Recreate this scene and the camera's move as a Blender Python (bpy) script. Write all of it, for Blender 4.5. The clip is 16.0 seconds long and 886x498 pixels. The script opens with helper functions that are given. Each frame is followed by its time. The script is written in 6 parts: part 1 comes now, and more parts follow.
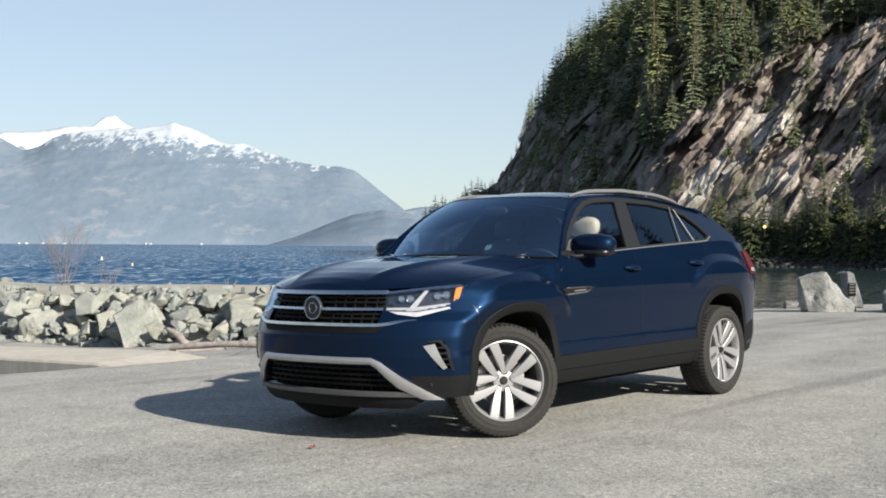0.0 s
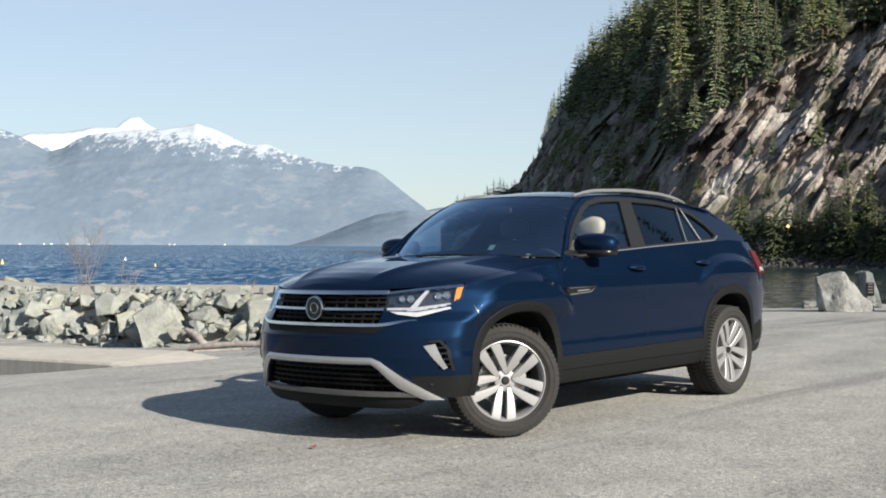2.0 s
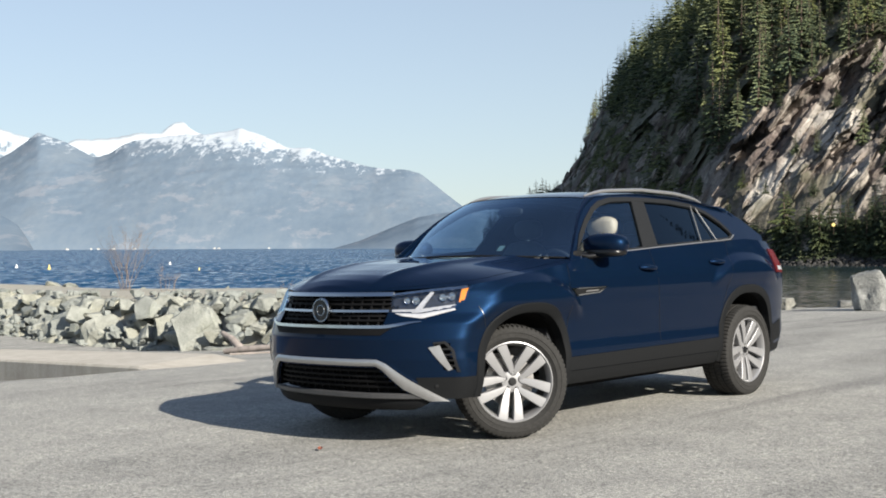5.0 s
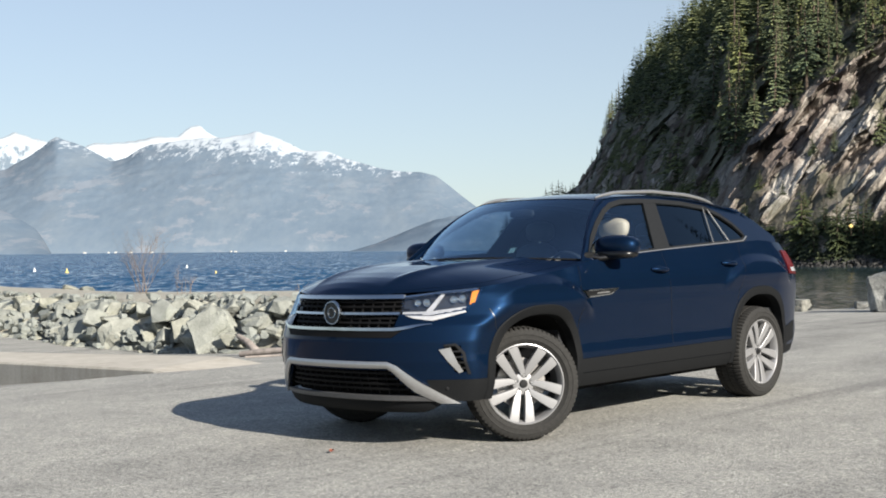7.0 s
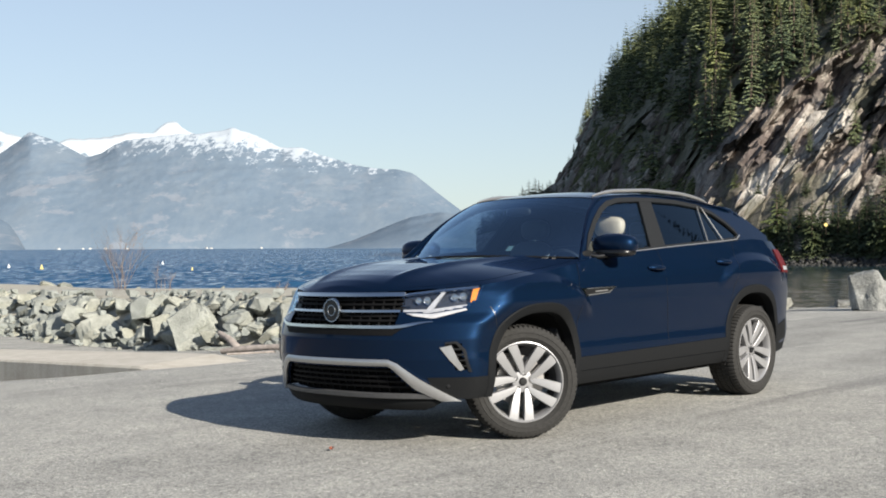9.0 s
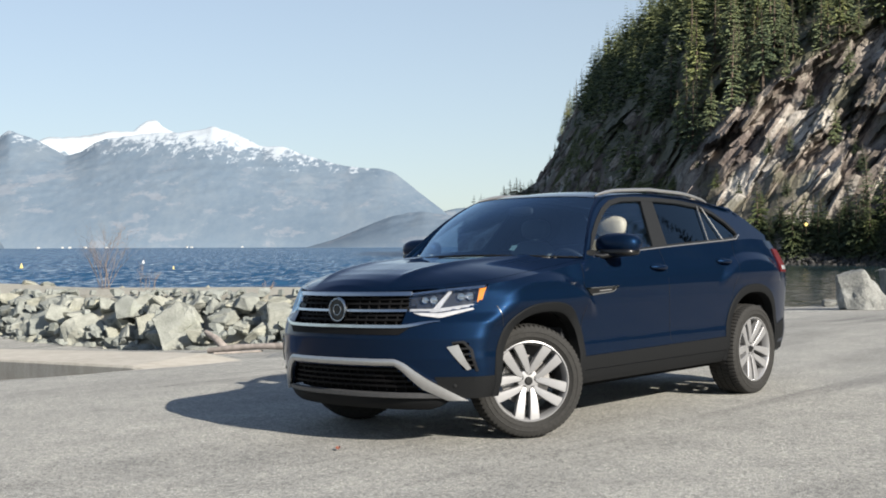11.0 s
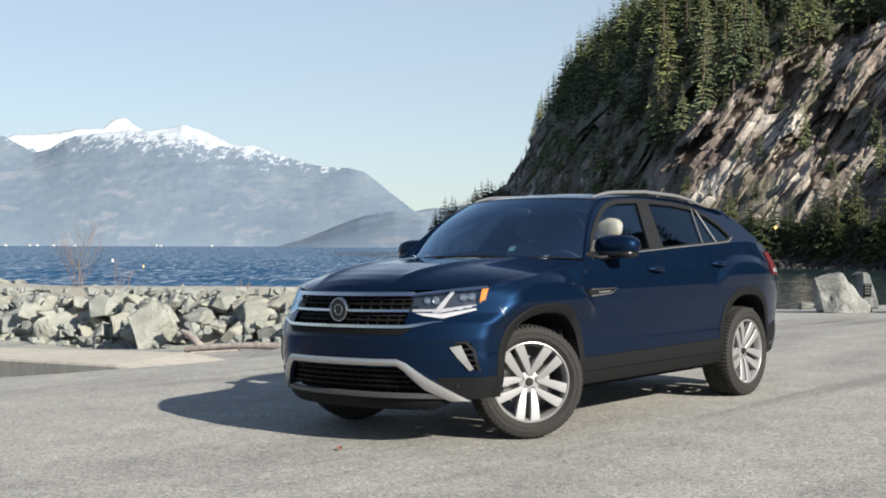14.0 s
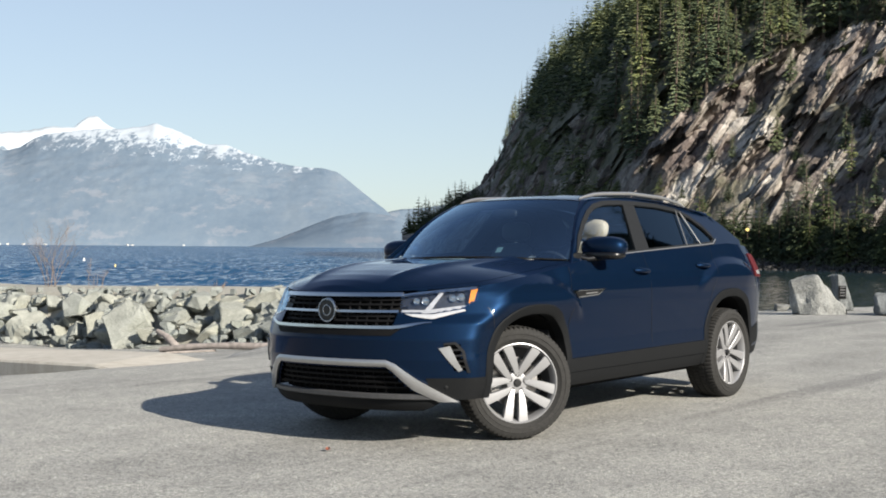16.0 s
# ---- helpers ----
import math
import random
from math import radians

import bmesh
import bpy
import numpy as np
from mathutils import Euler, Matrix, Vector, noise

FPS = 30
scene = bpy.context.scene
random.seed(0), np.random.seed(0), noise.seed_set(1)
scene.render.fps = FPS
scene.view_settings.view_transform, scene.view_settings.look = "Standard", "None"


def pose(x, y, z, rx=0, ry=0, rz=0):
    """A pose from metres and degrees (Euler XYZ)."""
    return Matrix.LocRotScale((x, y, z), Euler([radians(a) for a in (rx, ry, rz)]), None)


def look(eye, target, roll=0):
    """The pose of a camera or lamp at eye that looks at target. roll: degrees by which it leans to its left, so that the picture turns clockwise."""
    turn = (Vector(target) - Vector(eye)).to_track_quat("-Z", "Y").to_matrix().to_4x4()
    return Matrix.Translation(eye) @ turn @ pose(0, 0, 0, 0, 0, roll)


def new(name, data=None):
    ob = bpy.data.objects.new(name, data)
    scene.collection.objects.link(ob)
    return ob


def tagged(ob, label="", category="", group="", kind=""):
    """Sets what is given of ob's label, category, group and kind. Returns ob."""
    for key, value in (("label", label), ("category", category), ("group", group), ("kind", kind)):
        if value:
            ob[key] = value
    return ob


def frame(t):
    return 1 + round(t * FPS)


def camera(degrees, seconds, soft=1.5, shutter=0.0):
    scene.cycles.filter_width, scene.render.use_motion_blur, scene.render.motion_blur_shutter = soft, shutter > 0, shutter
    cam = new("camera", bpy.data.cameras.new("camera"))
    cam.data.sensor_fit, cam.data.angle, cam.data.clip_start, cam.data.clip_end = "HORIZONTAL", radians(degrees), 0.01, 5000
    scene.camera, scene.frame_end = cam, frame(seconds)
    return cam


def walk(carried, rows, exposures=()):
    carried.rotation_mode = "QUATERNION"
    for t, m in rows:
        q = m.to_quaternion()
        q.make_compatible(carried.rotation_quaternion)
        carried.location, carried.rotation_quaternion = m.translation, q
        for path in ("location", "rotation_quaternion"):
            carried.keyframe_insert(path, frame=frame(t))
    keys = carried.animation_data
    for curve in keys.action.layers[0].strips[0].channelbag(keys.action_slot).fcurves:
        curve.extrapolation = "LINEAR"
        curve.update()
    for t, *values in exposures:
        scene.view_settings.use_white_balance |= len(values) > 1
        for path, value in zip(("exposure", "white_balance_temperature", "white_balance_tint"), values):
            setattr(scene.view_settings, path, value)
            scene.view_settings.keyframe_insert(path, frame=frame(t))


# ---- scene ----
import itertools

cam = camera(38.76, 16.0, soft=1.85)
# seconds, eye, then yaw, pitch and roll in degrees
ROWS = [
    (0.0000, 8.308, 5.956, 1.294, 129.584, -0.211, -0.291),
    (0.5000, 8.286, 5.985, 1.294, 129.880, -0.209, -0.256),
    (1.0000, 8.262, 6.013, 1.295, 130.101, -0.218, -0.214),
    (1.5000, 8.237, 6.038, 1.295, 130.407, -0.227, -0.172),
    (2.0000, 8.214, 6.062, 1.294, 130.609, -0.211, -0.192),
    (2.5000, 8.193, 6.088, 1.294, 130.869, -0.225, -0.146),
    (3.0000, 8.170, 6.116, 1.294, 131.078, -0.223, -0.083),
    (3.5000, 8.148, 6.144, 1.294, 131.311, -0.218, -0.027),
    (4.0000, 8.123, 6.172, 1.293, 131.510, -0.197, 0.041),
    (4.5000, 8.090, 6.208, 1.291, 131.925, -0.169, 0.144),
    (5.0000, 8.050, 6.252, 1.290, 132.580, -0.120, 0.295),
    (5.5000, 8.013, 6.291, 1.289, 133.242, -0.066, 0.448),
    (6.0000, 7.993, 6.314, 1.288, 133.677, -0.024, 0.552),
    (6.5000, 8.001, 6.307, 1.288, 133.653, -0.009, 0.560),
    (7.0000, 8.028, 6.283, 1.289, 133.321, -0.005, 0.480),
    (7.5000, 8.056, 6.255, 1.289, 132.990, -0.018, 0.446),
    (8.0000, 8.081, 6.225, 1.290, 132.704, -0.066, 0.365),
    (8.5000, 8.108, 6.196, 1.292, 132.473, -0.095, 0.350),
    (9.0000, 8.137, 6.167, 1.293, 132.241, -0.131, 0.275),
    (9.5000, 8.165, 6.137, 1.294, 132.013, -0.156, 0.251),
    (10.0000, 8.192, 6.106, 1.295, 131.793, -0.169, 0.255),
    (10.5000, 8.219, 6.074, 1.295, 131.580, -0.173, 0.259),
    (11.0000, 8.245, 6.041, 1.295, 131.377, -0.173, 0.236),
    (11.5000, 8.271, 6.009, 1.295, 131.183, -0.173, 0.161),
    (12.0000, 8.299, 5.977, 1.295, 131.012, -0.185, 0.054),
    (12.5000, 8.323, 5.947, 1.295, 130.804, -0.176, -0.061),
    (13.0000, 8.344, 5.923, 1.296, 130.575, -0.162, -0.116),
    (13.5000, 8.362, 5.902, 1.296, 130.271, -0.157, -0.138),
    (14.0000, 8.379, 5.880, 1.295, 130.032, -0.153, -0.186),
    (14.5000, 8.395, 5.859, 1.294, 129.795, -0.138, -0.269),
    (15.0000, 8.410, 5.837, 1.294, 129.426, -0.134, -0.305),
    (15.5000, 8.426, 5.816, 1.294, 129.132, -0.114, -0.375),
    (16.0000, 8.443, 5.796, 1.295, 128.802, -0.117, -0.433),
]
walk(cam, [(t, pose(x, y, z, 90, 0, yaw) @ pose(0, 0, 0, pitch, 0, 0) @ pose(0, 0, 0, 0, 0, -roll)) for t, x, y, z, yaw, pitch, roll in ROWS])
# ---- light: low sun over the camera's right shoulder, clear hazy sky ----
SUN = Vector((0.135, 0.883, 0.448)).normalized()
world = bpy.data.worlds.new("sky")
scene.world = world
world.use_nodes = True
wn = world.node_tree
sky = wn.nodes.new("ShaderNodeTexSky")
sky.sky_type = "NISHITA"
sky.sun_disc = False
sky.sun_elevation = math.asin(SUN.z)
sky.sun_rotation = math.atan2(SUN.x, SUN.y)
sky.air_density, sky.dust_density, sky.ozone_density = 0.65, 0.35, 1.0
wn.nodes["Background"].inputs["Strength"].default_value = 0.092
haze = wn.nodes.new("ShaderNodeMix")       # thin white haze over the clear sky
haze.data_type = "RGBA"
up = wn.nodes.new("ShaderNodeTexCoord")     # thickest at the horizon, thin overhead
level = wn.nodes.new("ShaderNodeSeparateXYZ")
thin = wn.nodes.new("ShaderNodeMapRange")
thin.inputs["From Min"].default_value, thin.inputs["From Max"].default_value = 0.0, 0.6
thin.inputs["To Min"].default_value, thin.inputs["To Max"].default_value = 0.77, 0.08
wn.links.new(up.outputs["Generated"], level.inputs[0])
wn.links.new(level.outputs["Z"], thin.inputs[0])
wn.links.new(thin.outputs[0], haze.inputs[0])
haze.inputs[7].default_value = (2.7, 2.93, 2.72, 1)
wn.links.new(sky.outputs[0], haze.inputs[6])
wn.links.new(haze.outputs[2], wn.nodes["Background"].inputs[0])
sun_lamp = new("sun", bpy.data.lights.new("sun", "SUN"))
sun_lamp.data.energy, sun_lamp.data.angle, sun_lamp.data.color = 4.8, radians(0.53), (1.0, 0.93, 0.82)
sun_lamp.matrix_world = look(SUN * 60, (0, 0, 0))
scene.view_settings.exposure = 1.09

# ---- materials ----
def shader(name):
    m = bpy.data.materials.new(name)
    m.use_nodes = True
    t = m.node_tree
    return m, t, t.nodes["Principled BSDF"]


def node(t, kind, **values):
    n = t.nodes.new(kind)
    for key, value in values.items():
        n.inputs[key.replace("_", " ")].default_value = value
    return n


def ramp(t, source, stops):
    n = t.nodes.new("ShaderNodeValToRGB")
    e = n.color_ramp.elements
    while len(e) < len(stops):
        e.new(0.5)
    for k, (p, c) in zip(e, stops):
        k.position, k.color = p, (*c, 1)
    t.links.new(source, n.inputs[0])
    return n.outputs[0]


def coords(t, scale=(1, 1, 1), turn=(0, 0, 0), kind="Object"):
    c = t.nodes.new("ShaderNodeTexCoord")
    m = t.nodes.new("ShaderNodeMapping")
    m.inputs["Scale"].default_value = scale
    m.inputs["Rotation"].default_value = [radians(a) for a in turn]
    t.links.new(c.outputs[kind], m.inputs[0])
    return m.outputs[0]


def grain(t, where, scale, detail=4, rough=0.55):
    n = node(t, "ShaderNodeTexNoise", Scale=scale, Detail=detail, Roughness=rough)
    t.links.new(where, n.inputs["Vector"])
    return n.outputs[0]


def mixed(t, factor, a, b, kind="MIX"):
    n = t.nodes.new("ShaderNodeMix")
    n.data_type, n.blend_type = "RGBA", kind
    for value, slot in ((factor, 0), (a, 6), (b, 7)):
        if hasattr(value, "links"):
            t.links.new(value, n.inputs[slot])
        else:
            n.inputs[slot].default_value = value if slot == 0 else (*value, 1)
    return n.outputs[2]


def bump(t, p, height, strength, distance):
    n = node(t, "ShaderNodeBump", Strength=strength, Distance=distance)
    t.links.new(height, n.inputs["Height"])
    t.links.new(n.outputs[0], p.inputs["Normal"])
    return n


def plain(name, colour, rough=0.5, metal=0.0, coat=0.0, wear=0.12, scale=30.0, relief=0.0):
    """A surface of one colour with fine uneven wear in colour and gloss."""
    m, t, p = shader(name)
    w = coords(t)
    g = grain(t, w, scale)
    t.links.new(ramp(t, g, ((0.3, [c * (1 - wear) for c in colour]), (0.7, [min(1, c * (1 + wear)) for c in colour]))), p.inputs["Base Color"])
    p.inputs["Roughness"].default_value, p.inputs["Metallic"].default_value = rough, metal
    p.inputs["Coat Weight"].default_value = coat
    if relief:
        bump(t, p, g, 0.5, relief)
        p.inputs["Specular IOR Level"].default_value = 0.15
    return m


def asphalt_material():
    m, t, p = shader("weathered asphalt")
    w = coords(t)
    fine = grain(t, w, 120, 2, 0.8)
    pebble = node(t, "ShaderNodeTexVoronoi", Scale=55.0)
    t.links.new(w, pebble.inputs["Vector"])
    mid = grain(t, w, 2.0, 6, 0.62)
    large = grain(t, coords(t, (0.14, 0.5, 1), (0, 0, 38)), 1.0, 5, 0.6)
    tracks = grain(t, coords(t, (0.07, 1.3, 1), (0, 0, 30)), 1.0, 4, 0.55)
    base = ramp(t, fine, ((0.3, (0.082, 0.083, 0.081)), (0.5, (0.288, 0.291, 0.283)), (0.7, (0.585, 0.594, 0.58))))
    stones = ramp(t, pebble.outputs["Color"], ((0.0, (0.5, 0.5, 0.5)), (0.5, (1, 0.99, 0.97)), (0.9, (1.2, 1.17, 1.1)), (1.0, (1.9, 1.85, 1.72))))
    tone = ramp(t, mid, ((0.3, (0.84, 0.83, 0.81)), (0.7, (1.1, 1.08, 1.04))))
    streak = ramp(t, large, ((0.34, (0.74, 0.74, 0.75)), (0.5, (1, 1, 1))))
    rubbed = ramp(t, tracks, ((0.36, (0.72, 0.72, 0.74)), (0.44, (1, 1, 1))))
    c = base
    for k in (stones, tone, streak, rubbed):
        c = mixed(t, 1.0, c, k, "MULTIPLY")
    t.links.new(c, p.inputs["Base Color"])
    p.inputs["Roughness"].default_value = 0.9
    p.inputs["Specular IOR Level"].default_value = 0.3
    bump(t, p, fine, 0.7, 0.005)
    return m


def concrete_material():
    m, t, p = shader("weathered concrete")
    w = coords(t)
    a, b = grain(t, w, 1.3, 6), grain(t, w, 45, 3)
    streaks = grain(t, coords(t, (3.0, 3.0, 0.35)), 1.6, 4)
    c = mixed(t, 1.0, ramp(t, a, ((0.3, (0.37, 0.335, 0.28)), (0.7, (0.48, 0.445, 0.385)))), ramp(t, streaks, ((0.35, (0.78, 0.77, 0.74)), (0.6, (1, 1, 1)))), "MULTIPLY")
    t.links.new(mixed(t, 0.25, c, ramp(t, b, ((0.3, (0.2, 0.19, 0.17)), (0.7, (0.6, 0.57, 0.5)))), "MIX"), p.inputs["Base Color"])
    p.inputs["Roughness"].default_value = 0.9
    bump(t, p, b, 0.4, 0.004)
    return m


def rock_material(name, dark, mid, light, scale=1.0, moss=0.0):
    m, t, p = shader(name)
    w = coords(t)
    info = t.nodes.new("ShaderNodeObjectInfo")
    shift = t.nodes.new("ShaderNodeVectorMath")
    shift.operation = "ADD"
    t.links.new(w, shift.inputs[0])
    t.links.new(info.outputs["Random"], shift.inputs[1])
    a = grain(t, shift.outputs[0], 1.4 * scale, 6, 0.62)
    b = grain(t, shift.outputs[0], 14 * scale, 5, 0.65)
    c = ramp(t, a, ((0.28, dark), (0.5, mid), (0.72, light)))
    c = mixed(t, 0.4, c, ramp(t, b, ((0.3, dark), (0.7, light))))
    tone = ramp(t, info.outputs["Random"], ((0.0, (0.72, 0.74, 0.76)), (0.5, (1, 0.98, 0.95)), (1.0, (1.16, 1.1, 0.98))))
    c = mixed(t, 1.0, c, tone, "MULTIPLY")
    if moss:
        g = grain(t, shift.outputs[0], 0.9 * scale, 5, 0.6)
        c = mixed(t, ramp(t, g, ((0.55, (0, 0, 0)), (0.66, (moss, moss, moss)))), c, (0.13, 0.14, 0.06))
    t.links.new(c, p.inputs["Base Color"])
    p.inputs["Roughness"].default_value = 0.88
    bump(t, p, b, 0.8, 0.05 / scale)
    return m


def sea_material():
    m, t, p = shader("sea water")
    g = grain(t, coords(t, (0.05, 0.16, 1), (0, 0, -40)), 1.0, 6, 0.65)
    p.inputs["Roughness"].default_value = 0.06
    p.inputs["IOR"].default_value = 1.33
    p.inputs["Specular IOR Level"].default_value = 0.5
    # wind ripples tilt the surface; the cove under the headland lies calm
    geo = t.nodes.new("ShaderNodeNewGeometry")
    cove = t.nodes.new("ShaderNodeVectorMath")
    cove.operation = "DOT_PRODUCT"
    t.links.new(geo.outputs["Position"], cove.inputs[0])
    cove.inputs[1].default_value = (-0.637, 0.770, 0)
    calm = t.nodes.new("ShaderNodeMapRange")
    calm.inputs["From Min"].default_value, calm.inputs["From Max"].default_value = 5.0, 13.0
    calm.inputs["To Min"].default_value, calm.inputs["To Max"].default_value = 1.0, 0.19
    t.links.new(cove.outputs["Value"], calm.inputs[0])
    rip = node(t, "ShaderNodeTexNoise", Scale=1.0, Detail=6.0, Roughness=0.64)
    t.links.new(coords(t, (0.55, 1.2, 1.0), (0, 0, -40)), rip.inputs["Vector"])
    tilt = t.nodes.new("ShaderNodeVectorMath")
    tilt.operation = "SUBTRACT"
    t.links.new(rip.outputs["Color"], tilt.inputs[0])
    tilt.inputs[1].default_value = (0.5, 0.5, 0.5)
    flat = t.nodes.new("ShaderNodeVectorMath")
    flat.operation = "MULTIPLY"
    t.links.new(tilt.outputs[0], flat.inputs[0])
    flat.inputs[1].default_value = (1.9, 1.9, 0.0)
    lessened = t.nodes.new("ShaderNodeVectorMath")
    lessened.operation = "SCALE"
    t.links.new(flat.outputs[0], lessened.inputs[0])
    t.links.new(calm.outputs[0], lessened.inputs["Scale"])
    total = t.nodes.new("ShaderNodeVectorMath")
    total.operation = "ADD"
    lean = t.nodes.new("ShaderNodeVectorMath")     # the waves' steep sides face the shore
    lean.operation = "SCALE"
    lean.inputs[0].default_value = (0.145, 0.12, 0)
    t.links.new(calm.outputs[0], lean.inputs["Scale"])
    steep = t.nodes.new("ShaderNodeVectorMath")
    steep.operation = "ADD"
    t.links.new(geo.outputs["Normal"], steep.inputs[0])
    t.links.new(lean.outputs[0], steep.inputs[1])
    t.links.new(steep.outputs[0], total.inputs[0])
    t.links.new(lessened.outputs[0], total.inputs[1])
    unit = t.nodes.new("ShaderNodeVectorMath")
    unit.operation = "NORMALIZE"
    t.links.new(total.outputs[0], unit.inputs[0])
    t.links.new(unit.outputs[0], p.inputs["Normal"])
    deep = ramp(t, g, ((0.32, (0.008, 0.034, 0.075)), (0.68, (0.018, 0.06, 0.12))))
    t.links.new(mixed(t, calm.outputs[0], (0.022, 0.034, 0.03), deep), p.inputs["Base Color"])
    return m


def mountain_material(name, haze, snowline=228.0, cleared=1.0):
    """Forest with clearings low down and snow on the heights, the haze of kilometres of air put into the base colours.
    """
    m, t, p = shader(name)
    geo = t.nodes.new("ShaderNodeNewGeometry")

    def spread(across, height, deep):
        """Coordinates across the slope, up it and into it, at three scales."""
        join = t.nodes.new("ShaderNodeCombineXYZ")
        for slot, v in enumerate(((-0.637 * across, 0.770 * across, 0), (0, 0, height), (-0.770 * deep, -0.637 * deep, 0))):
            d = t.nodes.new("ShaderNodeVectorMath")
            d.operation = "DOT_PRODUCT"
            t.links.new(geo.outputs["Position"], d.inputs[0])
            d.inputs[1].default_value = v
            t.links.new(d.outputs["Value"], join.inputs[slot])
        return join.outputs[0]

    w = spread(1, 1, 0.2)
    dot = t.nodes.new("ShaderNodeVectorMath")
    dot.operation = "DOT_PRODUCT"
    t.links.new(geo.outputs["Position"], dot.inputs[0])
    dot.inputs[1].default_value = (-0.637 * 0.09, 0.770 * 0.09, 1.0)

    def band(lo, hi, source):
        n = t.nodes.new("ShaderNodeMapRange")
        n.inputs["From Min"].default_value, n.inputs["From Max"].default_value = lo, hi
        t.links.new(source, n.inputs[0])
        return n.outputs[0]

    a = grain(t, spread(1, 0.8, 0.15), 0.008, 9, 0.64)
    b = grain(t, w, 0.045, 6, 0.7)
    # forest tones already blued by the air in between
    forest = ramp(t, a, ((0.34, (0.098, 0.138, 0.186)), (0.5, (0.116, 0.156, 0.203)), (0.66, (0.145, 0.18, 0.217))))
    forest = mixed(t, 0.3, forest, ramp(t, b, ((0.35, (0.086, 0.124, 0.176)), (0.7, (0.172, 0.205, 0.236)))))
    clear = ramp(t, grain(t, spread(0.8, 1.5, 0.15), 0.012, 7, 0.7), ((0.545, (0, 0, 0)), (0.60, (cleared, cleared, cleared))))
    low = mixed(t, band(210.0, 60.0, dot.outputs["Value"]), (0.08, 0.08, 0.08), (0.3, 0.3, 0.3))
    clear = mixed(t, 1.0, clear, low, "MULTIPLY")
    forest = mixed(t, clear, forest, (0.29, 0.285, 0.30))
    # more blue-grey haze blended into the forest colour
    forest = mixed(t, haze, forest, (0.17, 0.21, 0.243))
    drape = grain(t, spread(1, 0.75, 0.2), 0.036, 9, 0.76)
    mix = t.nodes.new("ShaderNodeMath")
    mix.operation = "MULTIPLY_ADD"
    t.links.new(drape, mix.inputs[0])
    mix.inputs[1].default_value = 430.0
    t.links.new(dot.outputs["Value"], mix.inputs[2])
    snow = band(snowline + 205.0, snowline + 240.0, mix.outputs[0])
    # snow colour dulled to grey-blue by the same haze
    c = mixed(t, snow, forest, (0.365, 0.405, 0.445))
    t.links.new(c, p.inputs["Base Color"])
    p.inputs["Roughness"].default_value = 1.0
    p.inputs["Specular IOR Level"].default_value = 0.0
    return m


def cliff_material():
    """Slabs that rise to the right, with dark joints, rust and moss."""
    m, t, p = shader("cliff granite")
    geo = t.nodes.new("ShaderNodeNewGeometry")

    def along(v, k):
        d = t.nodes.new("ShaderNodeVectorMath")
        d.operation = "DOT_PRODUCT"
        t.links.new(geo.outputs["Position"], d.inputs[0])
        d.inputs[1].default_value = [c * k for c in v]
        return d.outputs["Value"]

    join = t.nodes.new("ShaderNodeCombineXYZ")
    for slot, v, k in ((0, (0.51, -0.616, 0.6), 0.16), (1, (-0.382, 0.462, 0.8), 0.035), (2, (-0.77, -0.637, 0), 0.05)):
        t.links.new(along(v, k), join.inputs[slot])
    slabs = grain(t, join.outputs[0], 1.0, 6, 0.6)
    cell = node(t, "ShaderNodeTexVoronoi", Scale=1.3)
    warped = t.nodes.new("ShaderNodeVectorMath")
    warped.operation = "ADD"
    bend = node(t, "ShaderNodeTexNoise", Scale=2.0, Detail=4.0)
    t.links.new(join.outputs[0], bend.inputs["Vector"])
    t.links.new(join.outputs[0], warped.inputs[0])
    t.links.new(bend.outputs["Color"], warped.inputs[1])
    t.links.new(warped.outputs[0], cell.inputs["Vector"])
    tint = ramp(t, cell.outputs["Color"], ((0.1, (0.4, 0.36, 0.36)), (0.35, (0.75, 0.68, 0.65)), (0.6, (1.0, 1.0, 1.0)), (0.9, (1.4, 1.4, 1.36))))
    w = coords(t)
    patch, fine = grain(t, w, 0.06, 6, 0.62), grain(t, w, 0.9, 5, 0.7)
    c = ramp(t, slabs, ((0.34, (0.05, 0.04, 0.035)), (0.41, (0.17, 0.147, 0.128)), (0.5, (0.31, 0.28, 0.245)), (0.60, (0.5, 0.47, 0.425))))
    c = mixed(t, 1.0, c, tint, "MULTIPLY")
    for size, depth in ((1.6, 0.22), (4.5, 0.45)):      # open joints between the slabs
        joint = node(t, "ShaderNodeTexVoronoi", Scale=size)
        joint.feature = "DISTANCE_TO_EDGE"
        t.links.new(warped.outputs[0], joint.inputs["Vector"])
        c = mixed(t, 1.0, c, ramp(t, joint.outputs["Distance"], ((0.0, (depth, depth, depth)), (0.05, (1, 1, 1)))), "MULTIPLY")
    c = mixed(t, 0.22, c, ramp(t, fine, ((0.3, (0.035, 0.028, 0.024)), (0.7, (0.33, 0.29, 0.245)))))
    c = mixed(t, ramp(t, patch, ((0.40, (0.6, 0.6, 0.6)), (0.47, (0, 0, 0)))), c, (0.125, 0.098, 0.09))
    c = mixed(t, ramp(t, patch, ((0.55, (0, 0, 0)), (0.62, (0.6, 0.6, 0.6)))), c, (0.07, 0.072, 0.036))
    t.links.new(c, p.inputs["Base Color"])
    p.inputs["Roughness"].default_value = 0.92
    bump(t, p, mixed(t, 0.5, fine, slabs), 1.0, 1.6)
    return m


